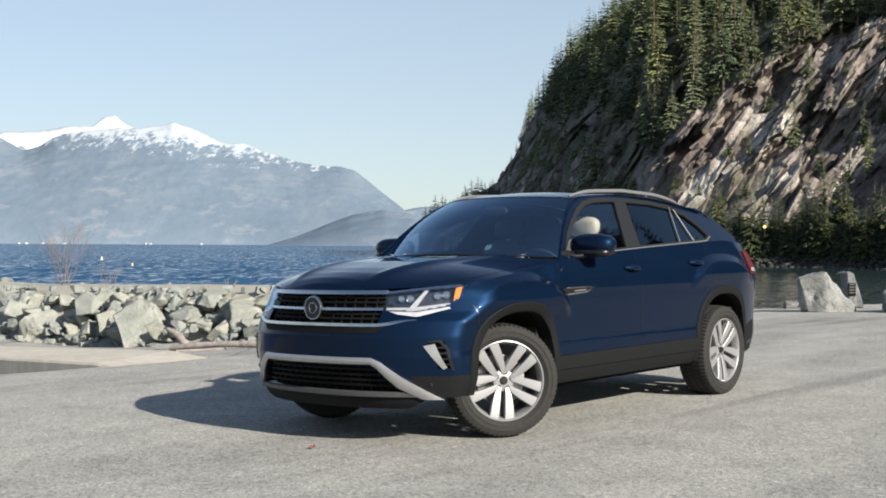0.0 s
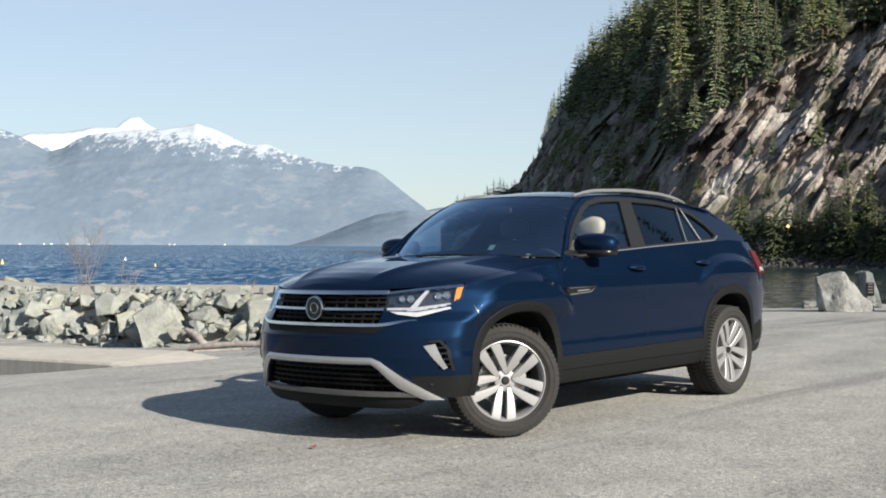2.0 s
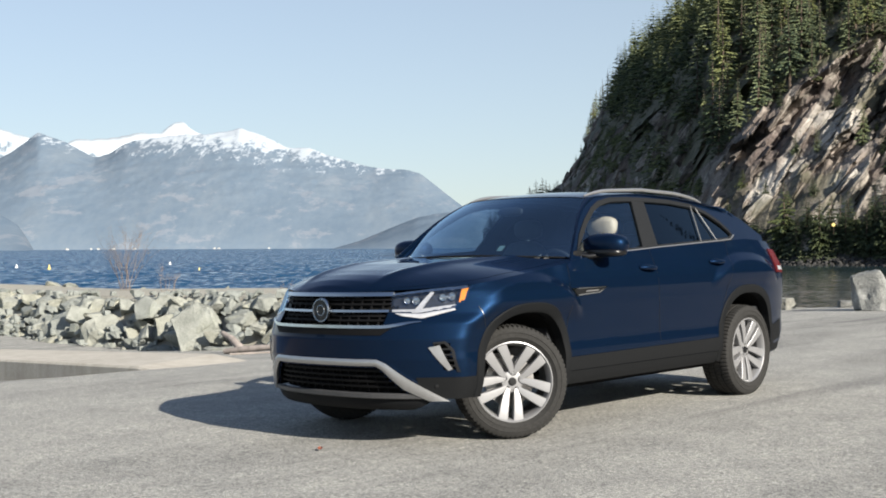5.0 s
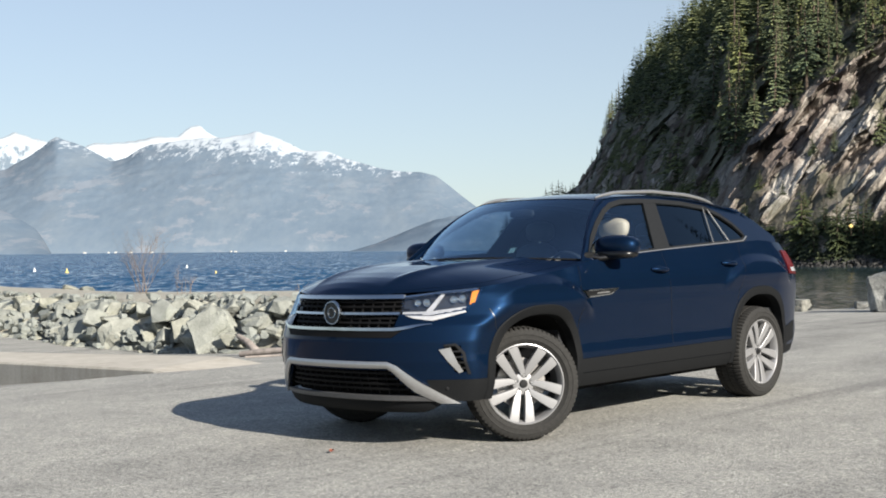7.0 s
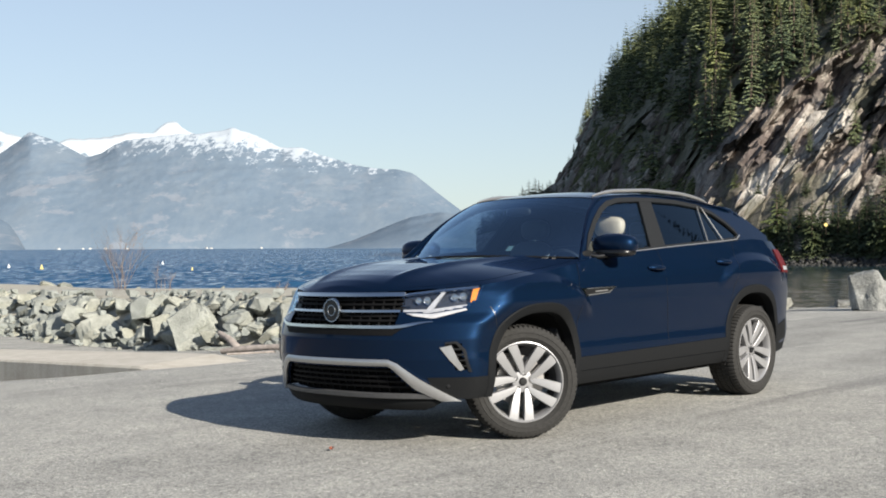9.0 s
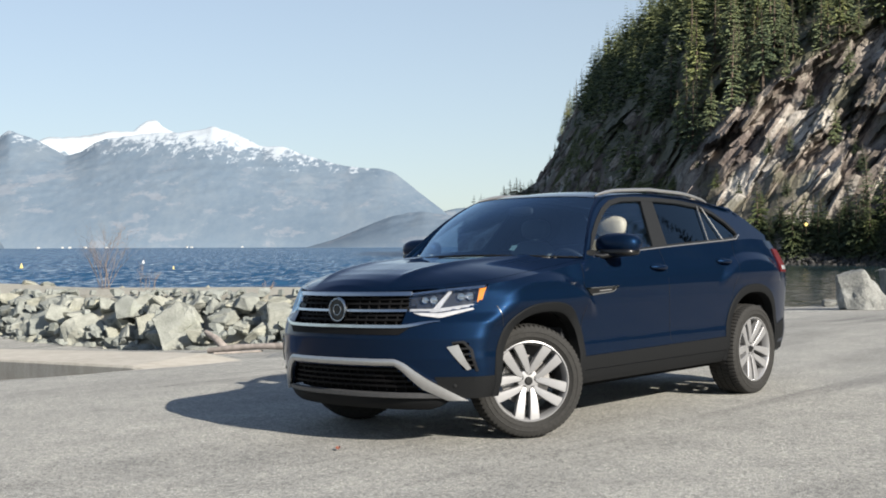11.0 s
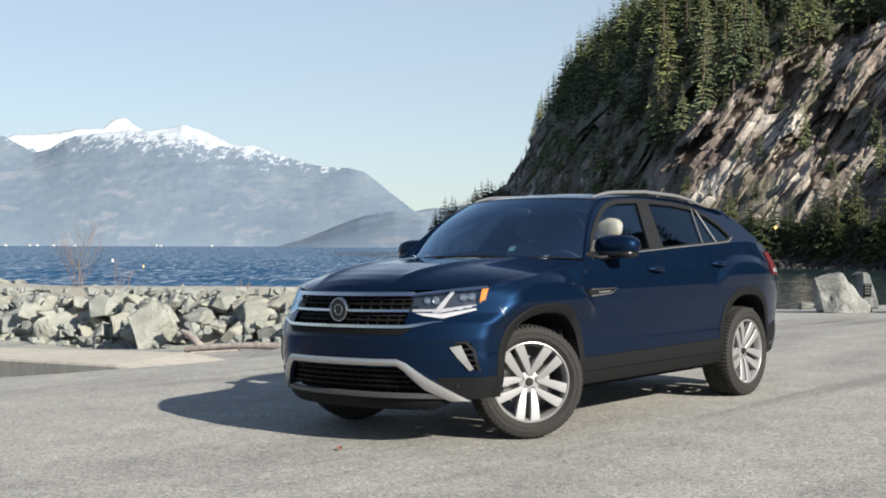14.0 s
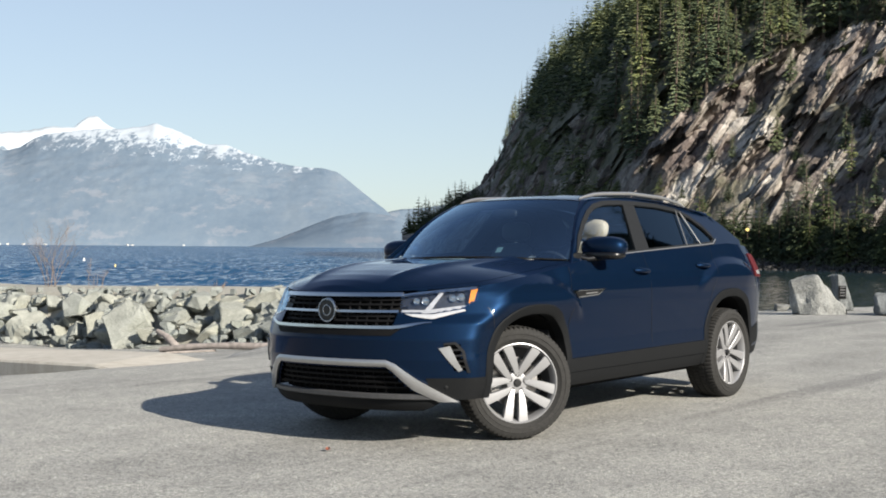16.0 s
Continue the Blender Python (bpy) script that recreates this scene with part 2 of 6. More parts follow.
def leaf_material(name, dark, light, scale=0.6):
    m, t, p = shader(name)
    info = t.nodes.new("ShaderNodeObjectInfo")
    geo = t.nodes.new("ShaderNodeNewGeometry")
    c = mixed(t, geo.outputs["Random Per Island"], dark, light)
    tone = ramp(t, info.outputs["Random"], ((0.0, (0.6, 0.66, 0.7)), (0.5, (1, 1, 1)), (1.0, (1.35, 1.25, 0.95))))
    t.links.new(mixed(t, 1.0, c, tone, "MULTIPLY"), p.inputs["Base Color"])
    p.inputs["Roughness"].default_value = 0.7
    p.inputs["Specular IOR Level"].default_value = 0.2
    return m


ASPHALT = asphalt_material()
CONCRETE = concrete_material()
RIPRAP = rock_material("pale granite riprap", (0.148, 0.157, 0.142), (0.262, 0.275, 0.25), (0.39, 0.405, 0.37), 1.0, 0.15)
BOULDER = rock_material("grey granite boulder", (0.075, 0.08, 0.078), (0.185, 0.193, 0.188), (0.36, 0.37, 0.36), 1.0)
CLIFF = cliff_material()
WET_ROCK = rock_material("dark wet shore rock", (0.006, 0.006, 0.006), (0.016, 0.016, 0.016), (0.09, 0.09, 0.088), 0.8)
GRAVEL = rock_material("pale gravel", (0.2, 0.198, 0.18), (0.285, 0.28, 0.252), (0.38, 0.372, 0.336), 6.0)
SEA = sea_material()
MOUNTAIN = mountain_material("forested mountain with snow, haze in the colour", 0.15)
SNOW = mountain_material("snow peaks, haze in the colour", 0.3, 165.0)
RIDGE = mountain_material("wooded ridge, haze in the colour", 0.1, 900.0, 0.8)
NEEDLES = leaf_material("conifer needles", (0.04, 0.06, 0.038), (0.165, 0.186, 0.09))
NEEDLES_LIGHT = leaf_material("young conifer needles", (0.014, 0.025, 0.013), (0.062, 0.076, 0.033))
BARK = plain("conifer bark", (0.1, 0.075, 0.055), 0.9, scale=8, wear=0.4)
TWIG = plain("bare brown twigs", (0.145, 0.11, 0.088), 0.8, scale=8, wear=0.3)
SOIL_AND_SHADE = rock_material("dark mossy forest soil and shoulder shade", (0.03, 0.033, 0.022), (0.075, 0.078, 0.052), (0.17, 0.155, 0.11), 0.25)
FOREST = leaf_material("wooded hillside", (0.02, 0.03, 0.017), (0.075, 0.085, 0.042))
DRIFTWOOD = plain("weathered driftwood", (0.25, 0.22, 0.2), 0.85, scale=6, wear=0.3, relief=0.01)

def paint_material():
    m, t, p = shader("navy blue metallic paint")
    w = coords(t)
    flake = node(t, "ShaderNodeTexVoronoi", Scale=900.0)
    t.links.new(w, flake.inputs["Vector"])
    c = mixed(t, 0.25, (0.0034, 0.0115, 0.031), flake.outputs["Color"], "SOFT_LIGHT")
    t.links.new(c, p.inputs["Base Color"])
    dust = grain(t, w, 3.0, 5)
    t.links.new(ramp(t, dust, ((0.3, (0.4, 0.4, 0.4)), (0.7, (0.46, 0.46, 0.46)))), p.inputs["Roughness"])
    p.inputs["Metallic"].default_value = 0.6
    p.inputs["Coat Weight"].default_value, p.inputs["Coat Roughness"].default_value = 1.0, 0.015
    p.inputs["Specular IOR Level"].default_value = 0.1
    p.inputs["Specular Tint"].default_value = (0.1, 0.3, 0.6, 1)
    p.inputs["Coat IOR"].default_value = 1.2
    return m


def glass_material(name, tint, gloss=0.02, shine_least=0.13):
    m, t, p = shader(name)
    out = t.nodes["Material Output"]
    clear, shine, mix, fres = t.nodes.new("ShaderNodeBsdfTransparent"), t.nodes.new("ShaderNodeBsdfGlossy"), t.nodes.new("ShaderNodeMixShader"), t.nodes.new("ShaderNodeLayerWeight")
    clear.inputs[0].default_value = (*tint, 1)
    shine.inputs["Roughness"].default_value = gloss
    shine.inputs["Color"].default_value = (0.6, 0.8, 1.0, 1)
    power, scale = t.nodes.new("ShaderNodeMath"), t.nodes.new("ShaderNodeMath")
    power.operation, scale.operation = "POWER", "MULTIPLY_ADD"
    power.inputs[1].default_value, scale.inputs[1].default_value, scale.inputs[2].default_value = 5.0, 1 - shine_least, shine_least
    fres.inputs["Blend"].default_value = 0.5
    t.links.new(fres.outputs["Facing"], power.inputs[0])
    t.links.new(power.outputs[0], scale.inputs[0])
    t.links.new(scale.outputs[0], mix.inputs[0])
    t.links.new(clear.outputs[0], mix.inputs[1])
    t.links.new(shine.outputs[0], mix.inputs[2])
    t.links.new(mix.outputs[0], out.inputs[0])
    t.nodes.remove(p)
    return m


PAINT = paint_material()
CLADDING = plain("textured dark grey plastic cladding", (0.0062, 0.0068, 0.0076), 0.7, scale=160, wear=0.25, relief=0.0008)
PILLAR = plain("satin dark grey window trim", (0.012, 0.0128, 0.0138), 0.6, scale=60, relief=0.0002)
DIVIDER = plain("grey window divider", (0.13, 0.13, 0.13), 0.4, scale=60)
MESH = plain("matt black grille plastic", (0.004, 0.004, 0.0045), 0.7, scale=60, relief=0.0002)
BLACK = plain("black plastic", (0.0035, 0.0035, 0.004), 0.34, scale=60)
LINER = plain("matt black felt and underbody", (0.006, 0.006, 0.006), 0.95, scale=20, relief=0.0005)
CHROME = plain("chrome trim", (0.5, 0.51, 0.52), 0.14, 1.0, wear=0.04)
SATIN = plain("satin silver paint", (0.42, 0.42, 0.42), 0.34, 0.8, wear=0.05)
ALLOY = plain("bright machined silver alloy", (0.27, 0.27, 0.275), 0.36, 0.45, coat=0.25, wear=0.05, scale=12)
ALLOY_DARK = plain("dull grey alloy barrel", (0.1, 0.1, 0.103), 0.5, 0.6)
RUBBER = plain("tyre rubber", (0.026, 0.0255, 0.0245), 0.8, scale=70, wear=0.2, relief=0.001)
GLASS = glass_material("clear green-tinted glass", (0.86, 0.9, 0.9))
PRIVACY = glass_material("dark privacy glass", (0.012, 0.012, 0.013), 0.02, 0.045)
SCREEN = glass_material("windscreen glass", (0.36, 0.5, 0.62), 0.02, 0.24)
LENS = glass_material("clear lamp lens", (0.92, 0.93, 0.94), 0.02, 0.05)
AMBER = plain("amber reflector", (0.62, 0.21, 0.012), 0.2, coat=1.0)
RED = plain("red tail lamp lens", (0.07, 0.002, 0.003), 0.4, coat=0.08)
WHITE_LENS = plain("white lamp lens", (0.36, 0.36, 0.37), 0.15, coat=1.0)
LAMP_INNER = plain("dark smoked lamp housing", (0.035, 0.037, 0.042), 0.35, 0.5)
REFLECTOR = plain("lamp reflector", (0.8, 0.82, 0.84), 0.1, 1.0, wear=0.03)
LEATHER = plain("beige leather", (0.36, 0.335, 0.28), 0.55, scale=40)
# darkened copy of the seat leather, for seats in the cabin's shade
SEAT_SHADED = plain("leather darkened for cabin shade", (0.06, 0.058, 0.055), 0.55, scale=40)
DASH = plain("dark dashboard", (0.02, 0.021, 0.024), 0.6, scale=60)
PAPER = plain("white paper sticker", (0.2, 0.3, 0.29), 0.7)
BRAKE = plain("brake disc steel", (0.3, 0.29, 0.28), 0.4, 0.9)

# ---- helpers for meshes ----
def link(name, bm, material, parent=None, label="", smooth=False):
    me = bpy.data.meshes.new(name)
    bm.normal_update()
    bm.to_mesh(me)
    bm.free()
    for mat in material if isinstance(material, (list, tuple)) else [material]:
        me.materials.append(mat)
    if smooth:
        me.polygons.foreach_set("use_smooth", [True] * len(me.polygons))
    ob = new(name, me)
    if parent:
        ob.parent = parent
    if label:
        ob["label"] = label
    return ob


def part(name, bm, material, parent, label="", smooth=False):
    return link(name, bm, material, parent, label, smooth)


def empty(name, m=None, parent=None):
    ob = new(name)
    if m:
        ob.matrix_world = m
    if parent:
        ob.parent = parent
    return ob


def grid_mesh(rows, closed=False):
    """A bmesh from rows of points of equal length."""
    bm = bmesh.new()
    vs = [[bm.verts.new(p) for p in r] for r in rows]
    n = len(rows[0])
    for i in range(len(rows) - 1):
        for j in range(n if closed else n - 1):
            k = (j + 1) % n
            bm.faces.new((vs[i][j], vs[i][k], vs[i + 1][k], vs[i + 1][j]))
    return bm


def from_arrays(name, verts, faces, material, parent=None, label="", smooth=False):
    me = bpy.data.meshes.new(name)
    me.from_pydata([tuple(v) for v in verts], [], [tuple(f) for f in faces])
    me.materials.append(material)
    if smooth:
        me.polygons.foreach_set("use_smooth", [True] * len(me.polygons))
    me.update()
    ob = new(name, me)
    if parent:
        ob.parent = parent
    if label:
        ob["label"] = label
    return ob


def sheet(name, X, Y, Z, material, parent=None, label="", smooth=True):
    """A mesh from three equal arrays of grid points."""
    n, m = X.shape
    v = np.stack([X.ravel(), Y.ravel(), Z.ravel()], 1)
    i = np.arange(n * m).reshape(n, m)
    f = np.stack([i[:-1, :-1].ravel(), i[:-1, 1:].ravel(), i[1:, 1:].ravel(), i[1:, :-1].ravel()], 1)
    return from_arrays(name, v.tolist(), f.tolist(), material, parent, label, smooth)


def fbm(X, Y, seed, octaves=5, gain=0.5):
    """Smooth value noise on arrays."""
    rng = np.random.RandomState(seed)
    total, amp = np.zeros_like(X, dtype=float), 1.0
    for o in range(octaves):
        table = rng.rand(128, 128)
        x, y = X * 2 ** o + 17.3 * o, Y * 2 ** o + 9.1 * o
        xi, yi = np.floor(x).astype(int), np.floor(y).astype(int)
        fx, fy = x - xi, y - yi
        fx, fy = fx * fx * (3 - 2 * fx), fy * fy * (3 - 2 * fy)
        a, b = table[xi % 128, yi % 128], table[(xi + 1) % 128, yi % 128]
        c, d = table[xi % 128, (yi + 1) % 128], table[(xi + 1) % 128, (yi + 1) % 128]
        total += amp * ((a * (1 - fx) + b * fx) * (1 - fy) + (c * (1 - fx) + d * fx) * fy - 0.5)
        amp *= gain
    return total


# ---- the ground ----
SEA_Z = -2.8
HUB = np.array([8.2, 6.0])          # the plan's polar maps are centred here
AHEAD = radians(129.58)             # yaw that the maps call zero


def polar(right, dist):
    """Plan place at an angle to the right (radians) and a distance from the hub."""
    a = AHEAD - right
    return HUB[0] - np.sin(a) * dist, HUB[1] + np.cos(a) * dist


KERB_A, KERB_B = np.array([-1.08, -6.5]), np.array([-2.4, -21.0])   # the ramp wall's end at grade, and its far end
KDIR = (KERB_B - KERB_A) / np.linalg.norm(KERB_B - KERB_A)
KNOR = np.array([-KDIR[1], KDIR[0]])                              # towards the lot's launching ramp
SHORE_X = [-60, -24, -21.0, -18.3, -15.5, -12, -4.7, -3.6, -2.9, -2.5, -2.3, 60]
SHORE_Y = [10, -4.0, -5.1, -6.7, -8.2, -9.0, -8.8, -8.1, -7.75, -7.85, -24.0, -60]


def smooth(a, b, v):
    u = np.clip((v - a) / (b - a), 0, 1)
    return u * u * (3 - 2 * u)


def low_z(y):
    return np.maximum(-1.36 - 0.062 * (-y - 18), -2.05)


def lot_z(x, y):
    x, y = np.asarray(x, float), np.asarray(y, float)
    z = -0.0069 * np.clip(x, -8, 30) + 0.018 * np.clip(y, -7, 25) - 0.004 * np.clip(-3 - y, 0, 4) ** 2
    s = (x - KERB_A[0]) * KDIR[0] + (y - KERB_A[1]) * KDIR[1]
    return z - 0.105 * np.clip(s, 0, 40) * smooth(-7.0, -3.6, x)


def ground_z(x, y):
    """The lot, its launching ramp, the beach behind the ramp wall, and the sea bed."""
    x, y = np.asarray(x, float), np.asarray(y, float)
    inland = smooth(-0.55, -0.05, y - np.interp(x, SHORE_X, SHORE_Y))
    below = np.clip(low_z(y), -4.5, -0.5) - 1.6 * smooth(-17, -24, x)
    z = lot_z(x, y) * inland + np.minimum(below, lot_z(x, y) - 0.05) * (1 - inland)
    return np.maximum(z, -4.5)


def axis(lo, hi, step, far_lo, far_hi):
    near = np.arange(lo, hi + step / 2, step)
    out = step * np.cumsum(1.22 ** np.arange(1, 60))
    left, right = lo - out, hi + out
    return np.concatenate([left[left > far_lo][::-1], near, right[right < far_hi]])


gx, gy = np.meshgrid(axis(-22, 12, 0.2, -3000, 3000), axis(-24, 10, 0.2, -3000, 3000), indexing="ij")
gz = ground_z(gx, gy)
gz += np.where(gz > -0.9, 1, 0) * 0.012 * fbm(gx * 0.5, gy * 0.5, 3)
ground = tagged(sheet("ground", gx, gy, gz, ASPHALT), "pale weathered asphalt parking ground sloping into a launching ramp", "ground", kind="structure")

# ---- concrete ramp wall beside the launching ramp ----
WALL_TOP = -0.185
w0, w1 = KERB_A, KERB_B
f0 = np.array([-2.98, -7.3])
f1 = f0 + np.array([-0.02, -1.0]) * 14.0
n = 40
rows = []
for i in range(n + 1):
    a = w0 + (w1 - w0) * i / n
    b = f0 + (f1 - f0) * i / n
    inset = 0.03
    dip = 0.11 * max(0, 1 - i / 3)          # the top runs out under the asphalt
    za, zb = WALL_TOP - dip - 0.042 * (w0[1] - a[1]), WALL_TOP - dip - 0.042 * (f0[1] - b[1])
    rows.append([(a[0], a[1], -3.6), (a[0], a[1], za - inset), (a[0] - 0.025, a[1], za), (b[0] + 0.03, b[1], zb), (b[0], b[1], zb - inset), (b[0], b[1], -3.6)])
bm = grid_mesh(rows)
bm.faces.new([v for v in bm.verts][:6])
tagged(link("ramp_wall", bm, CONCRETE), "pale concrete retaining wall beside the launching ramp", "wall", kind="structure")

# ---- sea ----
ang = np.concatenate([np.linspace(-math.pi, -0.46, 30)[:-1], np.linspace(-0.46, 0.46, 420), np.linspace(0.46, math.pi, 30)[1:]])
rad = 22 * (4700 / 22) ** np.linspace(0, 1, 390)
SA, SR = np.meshgrid(ang, rad, indexing="ij")
sx, sy = polar(SA, SR)
pitch_m = SR * 0.0100
sz = np.full_like(sx, SEA_Z)
for size, height, seed in ((1.7, 0.30, 61), (3.6, 0.55, 62), (8.0, 0.62, 63), (24.0, 0.55, 64)):
    fade = smooth(size * 0.6, size * 0.25, pitch_m)
    wave = fbm((sx * 0.77 + sy * 0.64) / size, (-sx * 0.64 + sy * 0.77) / size * 0.75, seed, 2, 0.5)
    swell = 1 - np.abs(wave) * 2.2
    sz += fade * height * (swell - swell.mean()) * (1 - 0.93 * smooth(0.10, 0.2, SA))
sz += 0.02 * fbm(sx * 0.9, sy * 0.9, 65, 2) * smooth(1.4, 0.4, pitch_m)
sea = tagged(sheet("water", sx, sy, sz, SEA), "choppy dark blue sea water of the sound", "water", kind="structure")

# ---- breakwater bank under the rocks ----
BANK_Y = np.linspace(-75, -10.5, 120)


def bank_front(y):
    return -14.2 + 0.1 * (y + 19) + 0.25 * np.sin(y * 0.7)


def bank_top(y):
    return 0.02 - 0.024 * np.clip(-y - 20, -8, 20)


rows = []
for y in BANK_Y:
    xf, zt = bank_front(y), bank_top(y) - 0.12
    rows.append([(xf + 0.3, y, low_z(y) - 0.8), (xf - 0.5, y, low_z(y) + 0.1), (xf - 1.6, y, zt - 0.45), (xf - 2.3, y, zt - 0.02), (xf - 3.4, y, zt + 0.12), (xf - 5.6, y, zt + 0.14), (xf - 6.8, y, zt - 0.3), (xf - 10, y, -4.4)])
bank = tagged(link("gravel_bank", grid_mesh(rows), GRAVEL), "pale gravel breakwater top with a worn footpath", "bank", kind="structure")
# ---- snow mountain across the water ----
PX = 1.0 / 2228.7      # a small angle in radians


def mountain(name, label, lefts, heights, dist, depth, rough, seed, material, steps=(360, 60)):
    """A ridge across the water: its skyline's angles by angles to the right, at a distance."""
    right = np.linspace(lefts[0], lefts[-1], steps[0])
    top = np.interp(right, lefts, heights)
    kernel = np.hanning(9)
    top = np.convolve(np.pad(top, 4, mode="edge"), kernel / kernel.sum(), mode="valid")
    d = np.linspace(0, 1, steps[1])
    A, D = np.meshgrid(right, d, indexing="ij")
    R = dist + depth * D
    wide = np.hanning(101)
    even = np.convolve(np.pad(top, 50, mode="edge"), wide / wide.sum(), mode="valid") if steps[0] > 300 else top
    upper = smooth(0.35, 0.8, D)
    crest = (even[:, None] * (1 - upper) + top[:, None] * upper) * (dist + depth * 0.8)
    shape = np.where(D < 0.8, (D / 0.8) ** 0.85, 1 - (D - 0.8) * 1.6)
    spur = fbm(A * 15, D * 5.0, seed, 6, 0.55)
    gully = np.abs(fbm(A * 34 + D * 2, D * 7.0, seed + 1, 5, 0.55))
    Z = SEA_Z + crest * shape + crest * rough * (1.1 * spur - 0.3 * gully) * np.clip(D * 1.3, 0, 1) ** 1.5 * (1.15 - D)
    Z += crest * 0.012 * fbm(A * 110, D * 30, seed + 2, 4) * np.clip(D * 3, 0, 1)
    R = R + depth * 0.008 * spur
    x, y = polar(A, R)
    return tagged(sheet(name, x, y, Z, material), label, "mountain", kind="structure")


def angles(px):
    return [math.atan((p - 784) * PX) for p in px]


def rises(py, drop=0):
    return [(431 - min(p + drop, 431)) * PX for p in py]


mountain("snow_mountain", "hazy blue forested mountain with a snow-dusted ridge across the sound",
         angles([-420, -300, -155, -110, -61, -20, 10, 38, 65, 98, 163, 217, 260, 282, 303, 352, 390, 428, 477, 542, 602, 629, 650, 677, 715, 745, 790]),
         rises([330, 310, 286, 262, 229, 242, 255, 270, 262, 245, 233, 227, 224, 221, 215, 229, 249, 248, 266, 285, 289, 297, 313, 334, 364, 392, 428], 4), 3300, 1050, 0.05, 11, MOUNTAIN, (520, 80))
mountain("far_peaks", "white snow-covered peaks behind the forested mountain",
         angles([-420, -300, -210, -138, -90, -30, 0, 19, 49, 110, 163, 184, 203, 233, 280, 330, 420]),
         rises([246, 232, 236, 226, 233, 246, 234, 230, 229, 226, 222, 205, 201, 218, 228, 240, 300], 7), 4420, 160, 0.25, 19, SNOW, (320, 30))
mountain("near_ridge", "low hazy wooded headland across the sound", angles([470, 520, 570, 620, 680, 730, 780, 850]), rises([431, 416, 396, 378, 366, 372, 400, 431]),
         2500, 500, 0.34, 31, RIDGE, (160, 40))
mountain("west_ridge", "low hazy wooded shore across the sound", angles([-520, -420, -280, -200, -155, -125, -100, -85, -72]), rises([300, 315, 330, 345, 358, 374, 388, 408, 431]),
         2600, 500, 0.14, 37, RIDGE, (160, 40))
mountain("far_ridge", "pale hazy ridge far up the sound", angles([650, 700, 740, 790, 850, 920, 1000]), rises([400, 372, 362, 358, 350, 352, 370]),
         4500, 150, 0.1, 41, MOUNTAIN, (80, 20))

# ---- the headland: cliff, road bench and forest slope ----
SHORE_P = angles([700, 780, 860, 900, 1000, 1150, 1300, 1400, 1700, 2100, 2600])
SHORE_R = [520, 490, 440, 412, 348, 276, 256, 250, 226, 205, 180]
RISE_P = angles([700, 760, 840, 880, 905, 950, 1010, 1070, 1140, 1250, 1400, 2600])
RISE_A = [0.0, 0.10, 0.27, 0.34, 0.44, 0.70, 0.88, 0.99, 1.06, 1.12, 1.15, 1.2]


def head_base(a):
    return np.interp(a, SHORE_P, SHORE_R)


def head_z(a, d):
    """Ground height at an angle and a distance behind the shore."""
    amp = np.interp(a, RISE_P, RISE_A)
    k = np.clip(d - 14, 0, None)
    bench = SEA_Z - 0.5 + 7.2 * smooth(0, 8, d)
    up = 62 * (1 - np.exp(-k / 62)) + 0.13 * k
    return bench + amp * up


EDGE_P = [880, 900, 940, 985, 1000, 1020, 1060, 1100, 1120, 1150, 1190, 1290, 1413, 1528, 1700]
EDGE_Y = [215, 215, 218, 228, 258, 268, 276, 312, 310, 285, 240, 162, 98, 64, 42]


def wooded_side(px, py):
    """The forest above the bare slabs and a clump at their foot."""
    return (py < np.interp(px, EDGE_P, EDGE_Y)) | ((px > 995) & (px < 1085) & (py > 283) & (py < 325))


def seen_at(x, y, z, at):
    """Where a place of the headland stands on the plan's flat map of angles."""
    return 784 + np.tan(at) / PX, 431 - (z - 1.29) / np.hypot(x - HUB[0], y - HUB[1]) / PX


def floor_where_wooded(ob, x, y, z, at, faces):
    """Forest soil under the trees, the same dark colour in patches as shade on the left shoulder, bare granite
    elsewhere.
    """
    px, py = seen_at(x, y, z, at)
    # the second mask darkens the left shoulder, which faces away from the sun
    soil = (wooded_side(px, py + 6) | ((px < 1100) & (py < 300) & (fbm(px / 45.0, py / 45.0, 91, 3) > -0.1))).ravel()
    ob.data.materials.append(SOIL_AND_SHADE)
    ob.data.polygons.foreach_set("material_index", soil[faces[:, 0]].astype(int).tolist())


deg = np.linspace(angles([740])[0], angles([2300])[0], 320)
dd = np.concatenate([np.linspace(-6, 14, 16), 14 + np.linspace(0.05, 1, 120) ** 1.35 * 330])
A, D = np.meshgrid(deg, dd, indexing="ij")
Z = head_z(A, D)
base = head_base(A)
U = A * 330.0
V = Z
lean = -U * 0.66 + V * 0.75       # across the slabs, which rise from lower left to upper right
along = U * 0.75 + V * 0.66


def facets(p, q, seed, tilt):
    """Flat, tilted cells with sharp breaks between them."""
    rng = np.random.RandomState(seed)
    jx, jy, off, tx, ty = rng.rand(5, 97, 97)
    pi, qi = np.floor(p).astype(int), np.floor(q).astype(int)
    best, value = np.full(p.shape, 9.0), np.zeros(p.shape)
    for i in (-1, 0, 1):
        for j in (-1, 0, 1):
            a, b = (pi + i) % 97, (qi + j) % 97
            dx, dy = p - (pi + i + jx[a, b]), q - (qi + j + jy[a, b])
            d = dx * dx + dy * dy
            near = d < best
            best = np.where(near, d, best)
            value = np.where(near, off[a, b] - 0.5 + tilt * ((tx[a, b] - 0.35) * dx + (ty[a, b] - 0.5) * dy), value)
    return value


